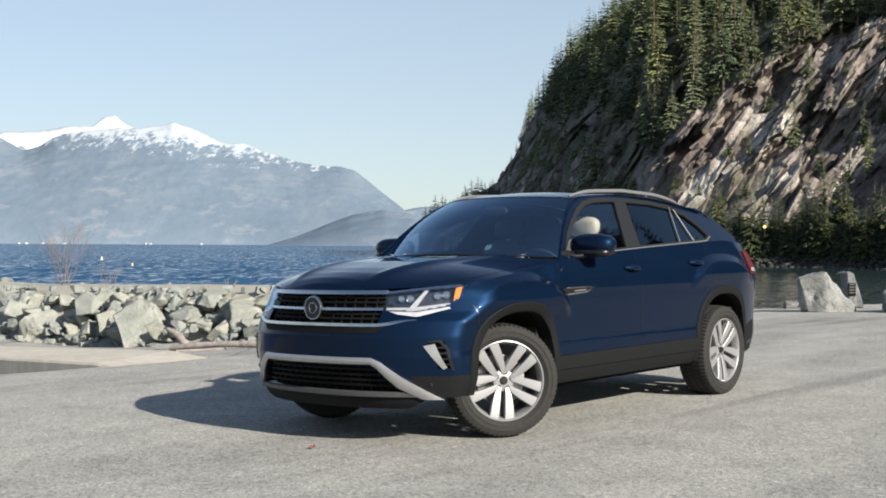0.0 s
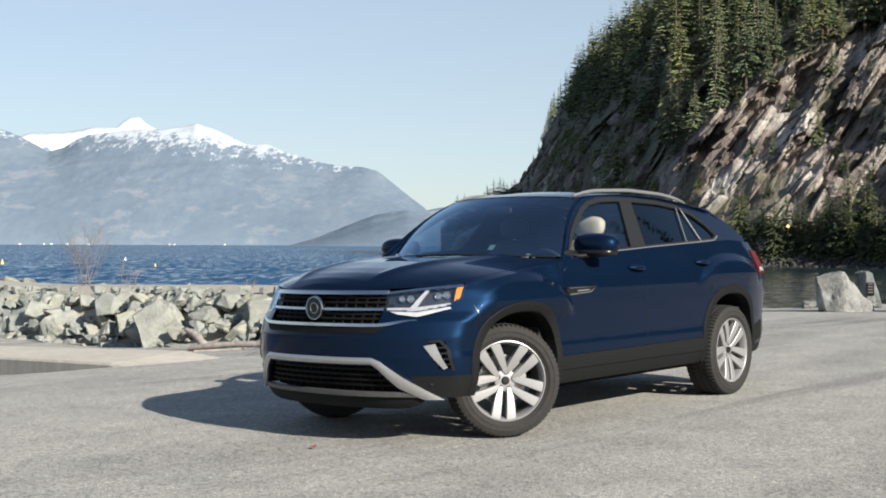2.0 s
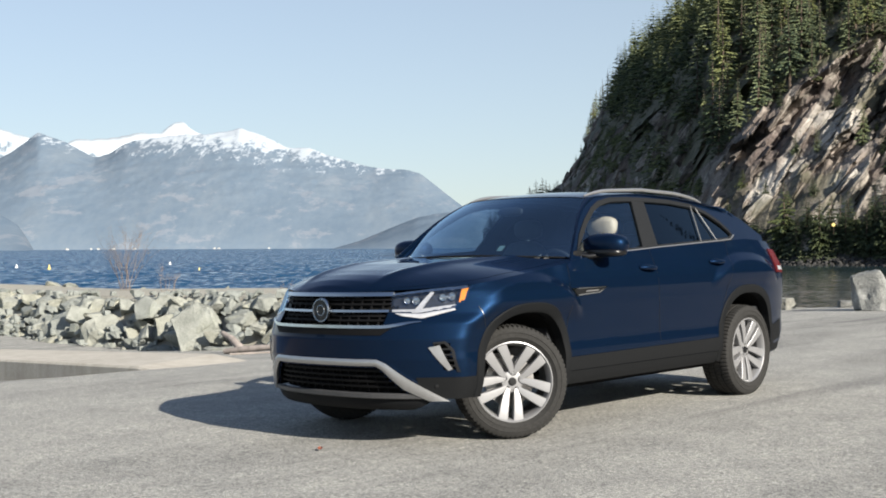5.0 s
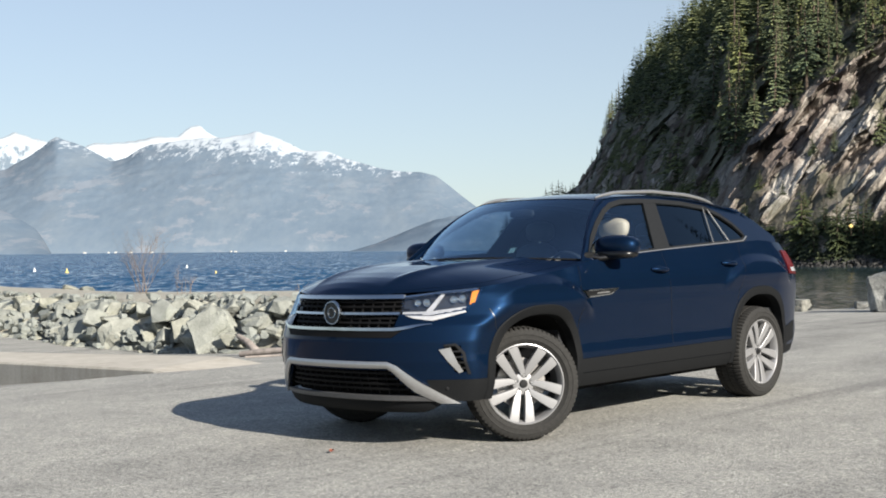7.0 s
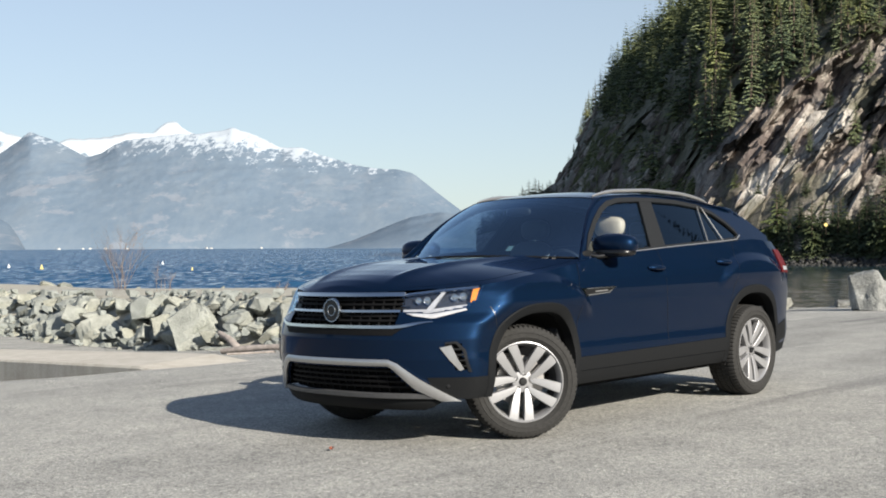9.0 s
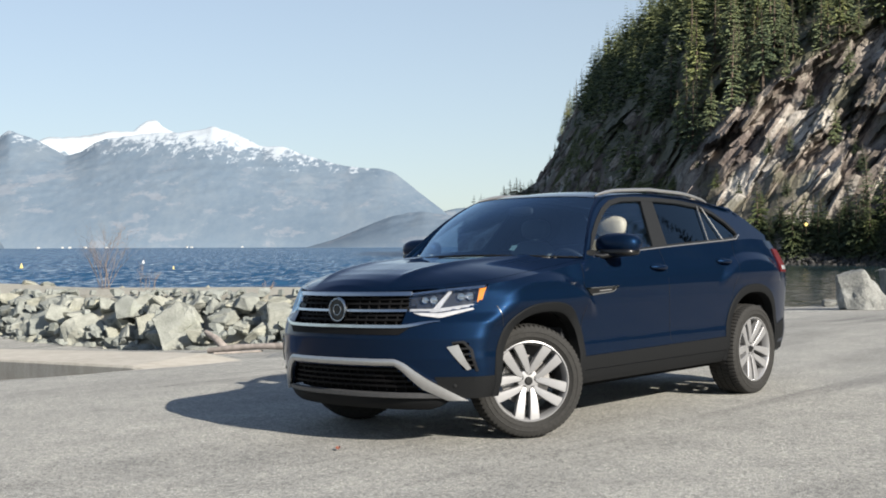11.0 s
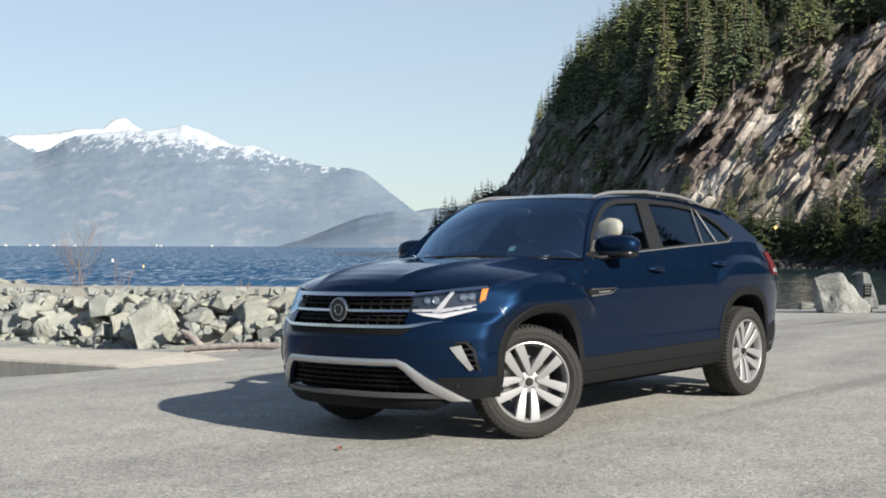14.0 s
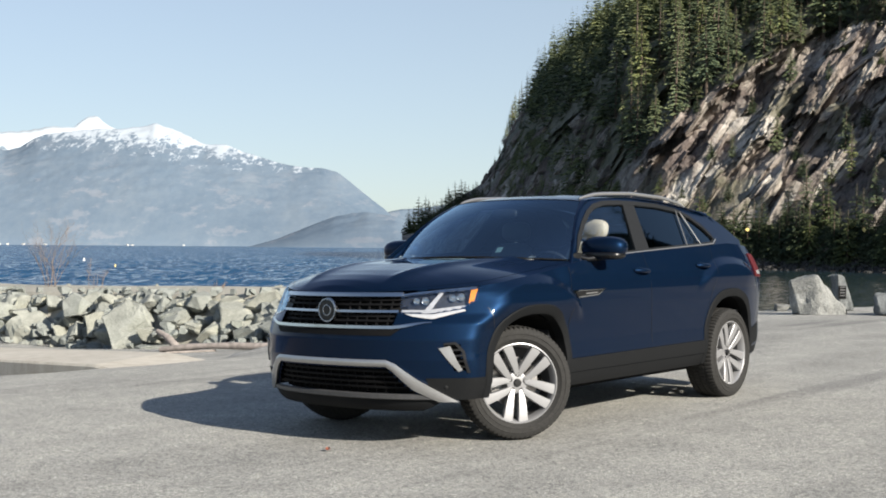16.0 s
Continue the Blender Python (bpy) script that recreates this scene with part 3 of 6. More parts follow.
warp = 2.5 * fbm(U * 0.05, V * 0.05, 50, 3)
face = smooth(13, 34, D) * smooth(angles([850])[0], angles([930])[0], A)
fine = fbm(U * 0.35, V * 0.35, 54, 4, 0.6)
rolling = 12 * fbm(U * 0.02, V * 0.02, 56, 2)
broad = smooth(angles([1010])[0], angles([1090])[0], A) * smooth(16, 30, D)
push = face * (7 * fbm(lean * 0.07, along * 0.02, 51, 4) + 4 * fbm(lean * 0.2, along * 0.06, 57, 4) + 3 * fbm(U * 0.16, V * 0.16, 60, 3) + 1.2 * fine + rolling) + 7 * broad
R = base + D + push * (1 - 0.45 * smooth(120, 260, D))
Z = Z + face * 4.0 * fbm(U * 0.04, base * 0.03 + D * 0.03, 55, 4)
hx, hy = polar(A, R)
headland = tagged(sheet("headland_cliff", hx, hy, Z, CLIFF, smooth=False), "steep granite headland with slanting slabs and ledges", "cliff", kind="structure")
ids = np.arange(A.size).reshape(A.shape)
floor_where_wooded(headland, hx, hy, Z, A, ids[:-1, :-1].reshape(-1, 1))

# the broken slabs of the face, on a net that follows their dip
pl, ql = np.meshgrid(np.arange(-152, 48, 0.4), np.arange(0, 186, 1.0), indexing="ij")
pl = pl + 0.12 * fbm(pl * 0.7, ql * 0.5, 70, 2)
SU, SV = -0.8 * pl + 0.6 * ql, 0.6 * pl + 0.8 * ql
SAng = SU / 330.0
amp = np.maximum(np.interp(SAng, RISE_P, RISE_A), 0.05)
kt = np.linspace(0, 330, 400)
SD = 14 + np.interp((SV - (SEA_Z + 6.7)) / amp, 62 * (1 - np.exp(-kt / 62)) + 0.13 * kt, kt)
warp = 2.0 * fbm(SU * 0.03, SV * 0.03, 50, 3)
leaf = facets((pl + warp) / 7.5, ql / 44, 51, 2.4)
block = facets((pl + warp) / 3.4, ql / 15, 52, 2.0)
chip = facets((pl + warp) / 1.5, ql / 4.0, 53, 1.5)
into = smooth(SEA_Z + 4, SEA_Z + 30, SV)
edge_l = smooth(angles([885])[0], angles([960])[0], SAng)
SRR = head_base(SAng) + SD + into * (2.0 + 6.5 * leaf + 3.6 * block + 1.2 * chip + 3.5 * smooth(0.30, 0.36, fbm(pl * 0.09, ql * 0.035, 59, 3)) + 0.3 * fbm(SU * 0.9, SV * 0.9, 58, 3) + 5 * fbm(SU * 0.02, SV * 0.02, 56, 2)) + 9 * (1 - edge_l) - 2
SZ = SV + 0.4 * block
fx_, fy_ = polar(SAng, SRR)
n_, m_ = SU.shape
ok = (SV > SEA_Z + 4.5) & (SV < 84) & (SAng > np.interp(SV, [5, 17, 32, 45, 84], angles([885, 893, 925, 948, 985]))) & (SAng < angles([2200])[0])
ids = np.arange(n_ * m_).reshape(n_, m_)
good = ok[:-1, :-1] & ok[1:, :-1] & ok[:-1, 1:] & ok[1:, 1:]
quads = np.stack([ids[:-1, :-1][good], ids[1:, :-1][good], ids[1:, 1:][good], ids[:-1, 1:][good]], 1)
cliff_slabs = tagged(from_arrays("cliff_slabs", np.stack([fx_.ravel(), fy_.ravel(), SZ.ravel()], 1).tolist(), quads.tolist(), CLIFF), "sunlit granite slabs slanting up the headland's face", "cliff", kind="structure")

floor_where_wooded(cliff_slabs, fx_, fy_, SZ, SAng, quads)

# small houses along the far waterline
HOUSE_WALL, HOUSE_ROOF = plain("white house wall", (0.5, 0.5, 0.48), 0.8), plain("grey house roof", (0.3, 0.3, 0.3), 0.8)
rng = np.random.RandomState(77)
for k in range(9):
    px = rng.choice([rng.uniform(-50, 180), rng.uniform(180, 455)], p=[0.6, 0.4])
    hxx, hyy = polar(math.atan((px - 784) * PX), 3270)
    w, dp, h = rng.uniform(4, 9), rng.uniform(4, 6), rng.uniform(1.6, 3)
    house = empty("house", Matrix.Translation((float(hxx), float(hyy), SEA_Z)) @ Matrix.Rotation(rng.uniform(0, 3.1), 4, "Z"))
    tagged(house, "small white house on the far shore", "house", "houses along the far shore")
    bm = bmesh.new()
    bmesh.ops.create_cube(bm, size=1.0, matrix=Matrix.Translation((0, 0, h / 2)) @ Matrix.Diagonal((w, dp, h + 1, 1)))
    part("wall", bm, HOUSE_WALL, house)
    bm = bmesh.new()
    lo = [bm.verts.new((x * w * 0.55, y * dp * 0.6, h + 0.5)) for x, y in ((-1, -1), (1, -1), (1, 1), (-1, 1))]
    hi = [bm.verts.new((x * w * 0.55, 0, h + 1.8)) for x in (-1, 1)]
    for q in ((lo[0], lo[1], hi[1], hi[0]), (lo[2], lo[3], hi[0], hi[1]), (lo[1], lo[2], hi[1]), (lo[3], lo[0], hi[0]), tuple(lo[::-1])):
        bm.faces.new(q)
    part("roof", bm, HOUSE_ROOF, house)

# the wooded hill that goes on beyond the view and shows in the car's windows
wa, wd = np.meshgrid(np.linspace(0.62, 1.95, 120), np.linspace(0, 1, 60), indexing="ij")
wz = SEA_Z + 190 * wd ** 0.8 * smooth(0.55, 0.95, wa) * smooth(2.0, 1.5, wa) + 7 * fbm(wa * 60, wd * 20, 71, 4)
wx, wy = polar(wa, 190 + 150 * wd)
hill_x, hill_y, hill_z = wx, wy, wz
tagged(sheet("wooded_hill", wx, wy, wz, FOREST), "dark wooded hillside beyond the parking lot", "hill", kind="structure")

# ---- the parked sport utility car; x forward, y to its left, z up from its tyres ----
ZF = [0.22, 0.30, 0.45, 0.57, 0.70, 0.80, 0.86, 0.95, 1.0, 1.05]
XF = [2.31, 2.37, 2.42, 2.44, 2.445, 2.435, 2.41, 2.39, 2.372, 2.33]
CF = [0.44, 0.44, 0.44, 0.44, 0.45, 0.48, 0.52, 0.56, 0.57, 0.58]
NF = [2.7, 2.7, 2.7, 2.7, 2.65, 2.55, 2.45, 2.35, 2.3, 2.3]
ZW = [0.28, 0.34, 0.42, 0.52, 0.62, 0.74, 0.86, 0.97, 1.04, 1.09, 1.16, 1.23, 1.32]
WW = [0.885, 0.925, 0.95, 0.957, 0.952, 0.962, 0.974, 0.978, 0.974, 0.962, 0.935, 0.905, 0.862]
ARCHES = ((1.45, 0.42, 0.50, 0.485), (-1.535, 0.42, 0.485, 0.51))


def rho(x, z, arch):
    cx, cz, a, b = arch
    dz = np.maximum(np.asarray(z, float) - cz, 0)
    return (np.abs((np.asarray(x, float) - cx) / a) ** 2.5 + (dz / b) ** 2.5) ** 0.4


def smin(a, b, k):
    h = np.clip(0.5 + 0.5 * (b - a) / k, 0, 1)
    return b * (1 - h) + a * h - k * h * (1 - h)


def side_y(x, z):
    """Half width of the body at a station and a height."""
    x, z = np.asarray(x, float), np.asarray(z, float)
    w = np.interp(z, ZW, WW) - 0.010 * np.clip((x - 1.2) / 0.8, 0, 1) ** 2 - 0.02 * np.clip((-1.0 - x) / 1.2, 0, 1.2) ** 2 - 0.11 * np.clip((-1.8 - x) / 0.6, 0, 1.3) ** 1.7
    w = w - 0.022 * smooth(0.95, 1.15, x) * smooth(0.9, 1.0, z)
    for cx, cz, a, b in ARCHES:
        r = rho(x, z, (cx, cz, a * 1.0, b * 1.0))
        top = 1.285 if cx > 0 else 1.40
        w = w + (0.056 if cx > 0 else 0.034) * np.clip((top + 0.13 - r) / 0.13, 0, 1) * (smooth(0.74, 0.94, z) if cx > 0 else smooth(0.90, 1.04, z))
    front = np.clip(np.interp(z, ZF, XF) - x, 1e-6, None) / np.interp(z, ZF, CF)
    yf = front ** (1 / np.interp(z, ZF, NF))
    back = np.clip(x - np.interp(z, [0.28, 0.5, 0.9, 1.04, 1.24, 1.34], [-2.36, -2.50, -2.53, -2.49, -2.32, -2.22]), 1e-6, None) / 0.22
    yr = back ** (1 / 3.2)
    return np.clip(smin(smin(w, yf, 0.05), yr, 0.05), 0.0, None)


def nose_x(y, z):
    """Station at which the nose has this half width."""
    y, z = np.broadcast_arrays(np.maximum(np.abs(np.asarray(y, float)), 0.04), np.asarray(z, float))
    lo, hi = np.full(y.shape, 1.2), np.full(y.shape, 2.6)
    for _ in range(24):
        m = (lo + hi) / 2
        wide = side_y(m, z) > y
        lo, hi = np.where(wide, m, lo), np.where(wide, hi, m)
    return lo


def tail_x(y, z):
    y, z = np.broadcast_arrays(np.maximum(np.abs(np.asarray(y, float)), 0.04), np.asarray(z, float))
    lo, hi = np.full(y.shape, -2.7), np.full(y.shape, -1.6)
    for _ in range(24):
        m = (lo + hi) / 2
        wide = side_y(m, z) > y
        hi, lo = np.where(wide, m, hi), np.where(wide, lo, m)
    return hi


BELT_X = [-2.4, -2.2, -1.7, -1.1, -0.3, 0.0, 0.5, 0.8, 0.95, 1.2, 1.6, 1.95, 2.4]
BELT_Z = [1.24, 1.285, 1.315, 1.29, 1.255, 1.24, 1.215, 1.185, 1.16, 1.122, 1.082, 1.034, 1.0]


def belt(x):
    return np.interp(x, BELT_X, BELT_Z)


def upper_y(x, z):
    """Half width of the glasshouse."""
    return 0.895 - 0.62 * (z - 1.2) - 0.05 * np.clip(-0.3 - x, 0, None) ** 1.3


SUV = empty("suv", pose(0, 0, 0, 1.03, 0.397, 0))
tagged(SUV, "dark navy blue five-door sport utility car parked on pale asphalt", "car")


def solid(rows, thick):
    """A closed plate from rows of points, thickened against its normals."""
    P = np.array(rows, float)
    du, dv = np.gradient(P, axis=0), np.gradient(P, axis=1)
    N = np.cross(du, dv)
    N /= np.linalg.norm(N, axis=2, keepdims=True) + 1e-9
    Q = P - N * thick
    n, m = P.shape[:2]
    bm = bmesh.new()
    a = [[bm.verts.new(P[i, j]) for j in range(m)] for i in range(n)]
    b = [[bm.verts.new(Q[i, j]) for j in range(m)] for i in range(n)]
    for i in range(n - 1):
        for j in range(m - 1):
            bm.faces.new((a[i][j], a[i][j + 1], a[i + 1][j + 1], a[i + 1][j]))
            bm.faces.new((b[i][j], b[i + 1][j], b[i + 1][j + 1], b[i][j + 1]))
    for j in range(m - 1):
        bm.faces.new((a[0][j], b[0][j], b[0][j + 1], a[0][j + 1]))
        bm.faces.new((a[-1][j], a[-1][j + 1], b[-1][j + 1], b[-1][j]))
    for i in range(n - 1):
        bm.faces.new((a[i][0], a[i + 1][0], b[i + 1][0], b[i][0]))
        bm.faces.new((a[i][-1], b[i][-1], b[i + 1][-1], a[i + 1][-1]))
    bmesh.ops.recalc_face_normals(bm, faces=bm.faces)
    return bm


def resample(line, n):
    p = np.array(line, float)
    s = np.r_[0, np.cumsum(np.linalg.norm(np.diff(p, axis=0), axis=1))]
    u = np.linspace(0, s[-1], n)
    return np.stack([np.interp(u, s, p[:, k]) for k in range(p.shape[1])], 1)


def shaded(ob, angle=40):
    """Smooth shading but for sharp edges."""
    me = ob.data
    me.polygons.foreach_set("use_smooth", [True] * len(me.polygons))
    me.set_sharp_from_angle(angle=radians(angle))
    return ob


def nose_plate(name, top, bottom, lift, thick, material, parent, label="", n=24, m=4):
    """A plate on the nose between two lines of (y, z)."""
    a, b = resample(top, n), resample(bottom, n)
    rows = []
    for k in np.linspace(0, 1, m):
        yz = a * (1 - k) + b * k
        x = nose_x(yz[:, 0], yz[:, 1])
        e = 0.004
        gx = (nose_x(np.abs(yz[:, 0]) + e, yz[:, 1]) - x) / e * np.sign(yz[:, 0])
        nn = np.stack([np.ones(n), -gx], 1)
        nn /= np.linalg.norm(nn, axis=1, keepdims=True)
        rows.append([(x[i] + nn[i, 0] * lift, yz[i, 0] + nn[i, 1] * lift, yz[i, 1]) for i in range(n)])
    P = np.array(rows)
    bm = solid(P, thick if np.cross(P[1, 0] - P[0, 0], P[0, 1] - P[0, 0])[0] > 0 else -thick)
    return shaded(part(name, bm, material, parent, label))


def side_plate(name, top, bottom, lift, thick, material, parent, side=1, label="", n=24, m=3, surface=side_y):
    """A plate on the flank between two lines of (x, z)."""
    a, b = resample(top, n), resample(bottom, n)
    rows = []
    for k in np.linspace(0, 1, m):
        xz = a * (1 - k) + b * k
        y = surface(xz[:, 0], xz[:, 1]) + lift
        rows.append([(xz[i, 0], side * y[i], xz[i, 1]) for i in range(n)])
    P = np.array(rows)
    up = np.cross(P[1, 0] - P[0, 0], P[0, 1] - P[0, 0])[1] * side
    return shaded(part(name, solid(P, thick if up > 0 else -thick), material, parent, label))


def tube(name, line, radius, material, parent, label="", sides=8, flat=1.0):
    """A rod along a line of points; flat squeezes it in height."""
    p = np.array(line, float)
    rows = []
    for i in range(len(p)):
        d = p[min(i + 1, len(p) - 1)] - p[max(i - 1, 0)]
        d /= np.linalg.norm(d) + 1e-9
        u = np.cross(d, (0, 0, 1) if abs(d[2]) < 0.9 else (1, 0, 0))
        u /= np.linalg.norm(u)
        v = np.cross(u, d)
        r = radius[i] if isinstance(radius, (list, tuple, np.ndarray)) else radius
        rows.append([p[i] + r * (u * math.cos(2 * math.pi * k / sides) + flat * v * math.sin(2 * math.pi * k / sides)) for k in range(sides)])
    bm = grid_mesh(rows, True)
    bm.verts.ensure_lookup_table()
    bm.faces.new(bm.verts[:sides])
    bm.faces.new(bm.verts[-sides:])
    bmesh.ops.recalc_face_normals(bm, faces=bm.faces)
    return shaded(part(name, bm, material, parent, label), 50)


def lathe(profile, n, shape=None):
    """A ring about the y axis from (radius, y) pairs."""
    rows = []
    for k in range(n):
        a = 2 * math.pi * k / n
        rows.append([((r + (shape(i, k) if shape else 0)) * math.cos(a), y, (r + (shape(i, k) if shape else 0)) * math.sin(a)) for i, (r, y) in enumerate(profile)])
    rows.append(rows[0])
    bm = grid_mesh(rows)
    bmesh.ops.remove_doubles(bm, verts=bm.verts, dist=1e-6)
    bmesh.ops.recalc_face_normals(bm, faces=bm.faces)
    return bm


def blob(centre, size, power=2.5, n=24, m=14):
    """A rounded box."""
    rows = []
    f = lambda v: math.copysign(abs(v) ** (2 / power), v)
    for i in range(m + 1):
        b = -math.pi / 2 + math.pi * i / m
        rows.append([(centre[0] + size[0] * f(math.cos(b)) * f(math.cos(2 * math.pi * k / n)), centre[1] + size[1] * f(math.cos(b)) * f(math.sin(2 * math.pi * k / n)), centre[2] + size[2] * f(math.sin(b))) for k in range(n)])
    bm = grid_mesh(rows, True)
    bmesh.ops.remove_doubles(bm, verts=bm.verts, dist=1e-5)
    bmesh.ops.recalc_face_normals(bm, faces=bm.faces)
    return bm


# body shell: columns round the half plan, rows up to the belt
NFRONT, NSIDE, NREAR, NROW = 30, 260, 16, 72
v = np.linspace(0, 1, NROW)
cols = []
ys = np.linspace(0.0, 0.78, NFRONT)
for y in ys:
    z = 0.315 + v * (1.0 - 0.315)
    cols.append(np.stack([nose_x(y, z), np.full(NROW, y), z], 1))
for k in range(1, NSIDE):
    u = k / NSIDE
    z = 0.315 + v * (1.0 - 0.315)
    for _ in range(3):
        x = nose_x(0.78, z) * (1 - u) + tail_x(0.72, z) * u
        z = 0.315 + v * (belt(x) - 0.315)
    cols.append(np.stack([x, side_y(x, z), z], 1))
for y in np.linspace(0.72, 0.0, NREAR):
    z = 0.315 + v * (1.26 - 0.315)
    cols.append(np.stack([tail_x(y, z), np.full(NROW, y), z], 1))
cols = np.array(cols)


def shell(name, i0, i1, side, keep, label="", parent=SUV):
    bm = bmesh.new()
    made = {}

    def vert(i, j):
        if (i, j) not in made:
            p = cols[i, j]
            made[i, j] = bm.verts.new((p[0], side * p[1], p[2]))
        return made[i, j]

    for i in range(i0, i1):
        for j in range(NROW - 1):
            c = (cols[i, j] + cols[i + 1, j] + cols[i, j + 1] + cols[i + 1, j + 1]) / 4
            if keep(c):
                q = (vert(i, j), vert(i + 1, j), vert(i + 1, j + 1), vert(i, j + 1))
                bm.faces.new(q if side < 0 else q[::-1])
    return shaded(part(name, bm, PAINT, parent, label), 32)


def column_at(x):
    mid = cols[:, 38, 0]
    return int(np.argmin(np.abs(mid[NFRONT:NFRONT + NSIDE - 1] - x))) + NFRONT


def outside_arches(c):
    return all(rho(c[0], c[2], a) > 0.93 for a in ARCHES)


def nose_keep(c):
    y, z = abs(c[1]), c[2]
    if c[0] < 1.5:
        return True
    grille = z > 0.775 and y < 0.51 and z < 0.99
    lamp = z > np.interp(y, [0.5, 0.7, 0.84, 0.885], [0.878, 0.866, 0.897, 0.96]) and 0.5 <= y < 0.885
    intake = 0.355 < z < 0.52 and y < 0.47 + (0.52 - z) * 0.9
    vent = 0.5 < z < 0.67 and 0.80 + (0.67 - z) * 0.3 < y < 0.875 + (0.67 - z) * 0.2
    return not (grille or lamp or intake or vent)


ia, ib, ic, idd, ie = column_at(1.87), column_at(1.0), column_at(-0.175), column_at(-1.17), column_at(-2.06)
for side in (1, -1):
    shell("front_bumper", 0, ia, side, lambda c: nose_keep(c) and outside_arches(c))
    shell("front_fender", ia, ib, side, outside_arches)
    shell("front_door", ib, ic, side, lambda c: True)
    shell("rear_door", ic, idd, side, outside_arches)
    shell("rear_quarter", idd, ie, side, outside_arches)
    shell("rear_bumper", ie, len(cols) - 1, side, outside_arches)
    # shut lines
    for name, top, low in (("door_seam", (0.955, 1.15), (1.005, 0.5)), ("door_seam", (-0.14, 1.245), (-0.205, 0.5)), ("door_seam", (-1.33, 1.29), (-1.13, 0.78)), ("bumper_seam", (1.92, 0.90), (1.86, 0.76))):
        a = resample([top, ((top[0] + low[0]) / 2 + 0.012, (top[1] + low[1]) / 2), low], 14)
        side_plate(name, a, a + np.array([0.0045, 0]), 0.001, 0.004, BLACK, SUV, side, n=14, m=2)

# bonnet and fender tops
CROWN_X = [0.9, 1.15, 1.4, 1.7, 2.0, 2.15, 2.27, 2.34, 2.374]
CROWN_Z = [1.232, 1.223, 1.213, 1.192, 1.153, 1.124, 1.086, 1.046, 1.0]


def bonnet_point(x, t):
    zs = belt(x)
    y = t * float(side_y(x, zs))
    zc = np.interp(x, CROWN_X, CROWN_Z)
    fold = 0.34 + 0.16 * (2.3 - x) / 1.2
    ridge = (0.020 * math.exp(-(abs(abs(y) - fold) / 0.05) ** 1.4) - 0.010 * math.exp(-(abs(y) / 0.26) ** 4)) * smooth(2.36, 2.05, x)
    return (x, y, float(zs + (zc - zs) * (1 - abs(t) ** 2.3) + ridge))


def screen_base(y):
    return 1.10 - 0.33 * (abs(y) / 0.85) ** 2.2


def bonnet_rows(t0, t1, n):
    rows = []
    for t in np.linspace(t0, t1, n):
        xb = screen_base(t * 0.86) + 0.03
        rows.append([bonnet_point(xb + (2.3715 - xb) * (1 - (1 - r) ** 1.9), t) for r in np.linspace(0, 1, 60)])
    return rows


bm = grid_mesh(bonnet_rows(-0.925, 0.925, 96))
bmesh.ops.recalc_face_normals(bm, faces=bm.faces)
bonnet = shaded(part("bonnet", bm, PAINT, SUV), 40)
for side in (1, -1):
    bm = grid_mesh(bonnet_rows(side * 0.931, side * 1.0, 6))
    bmesh.ops.recalc_face_normals(bm, faces=bm.faces)
    shaded(part("fender_top", bm, PAINT, SUV), 40)

# windscreen, roof and tailgate
def screen_top(y):
    return 0.44 - 0.17 * (abs(y) / 0.6) ** 2.2


ROOF_X = [-1.9, -1.7, -1.4, -1.0, -0.5, 0.0, 0.25, 0.44]
ROOF_Z = [1.585, 1.63, 1.675, 1.712, 1.73, 1.715, 1.693, 1.668]


def roof_z(x, y):
    return float(np.interp(x, ROOF_X, ROOF_Z)) - 0.042 * (abs(y) / 0.6) ** 2.4 - 0.02 * max(0, abs(y) / 0.6 - 0.9) * 10 * 0.3


rows = []
for k in np.linspace(0, 1, 16):
    line = []
    for t in np.linspace(-1, 1, 33):
        yb, yt = 0.845 * t, 0.60 * t
        a = np.array((screen_base(yb), yb, 1.218 - 0.03 * t * t))
        b = np.array((screen_top(yt), yt, roof_z(screen_top(yt), yt) - 0.004))
        q = a * (1 - k) + b * k
        q += np.array((0.5, 0, 0.8)) * 0.055 * math.sin(math.pi * k)
        line.append(q)
    rows.append(line)
screen = part("windscreen", grid_mesh(rows), SCREEN, SUV, "blue-tinted laminated windscreen", True)
screen.visible_shadow = False
SC = np.array(rows)
# black band at the foot of the screen
for name, line in (("screen_frit", SC[:2]),):
    L = np.array(line) + np.array((0.004, 0, 0.003))
    L[1] = L[0] * 0.78 + L[1] * 0.22
    part(name, grid_mesh(L.tolist()), LINER, SUV)
rows = []
for t in np.linspace(-1, 1, 41):
    y = 0.605 * t
    xa = screen_top(y)
    rows.append([(xa + (-1.88 - xa) * r, y * (1 - 0.05 * r), roof_z(xa + (-1.88 - xa) * r, y)) for r in np.linspace(0, 1, 60)])
bm = grid_mesh(rows)
bmesh.ops.recalc_face_normals(bm, faces=bm.faces)
roof = shaded(part("roof", bm, PAINT, SUV), 40)
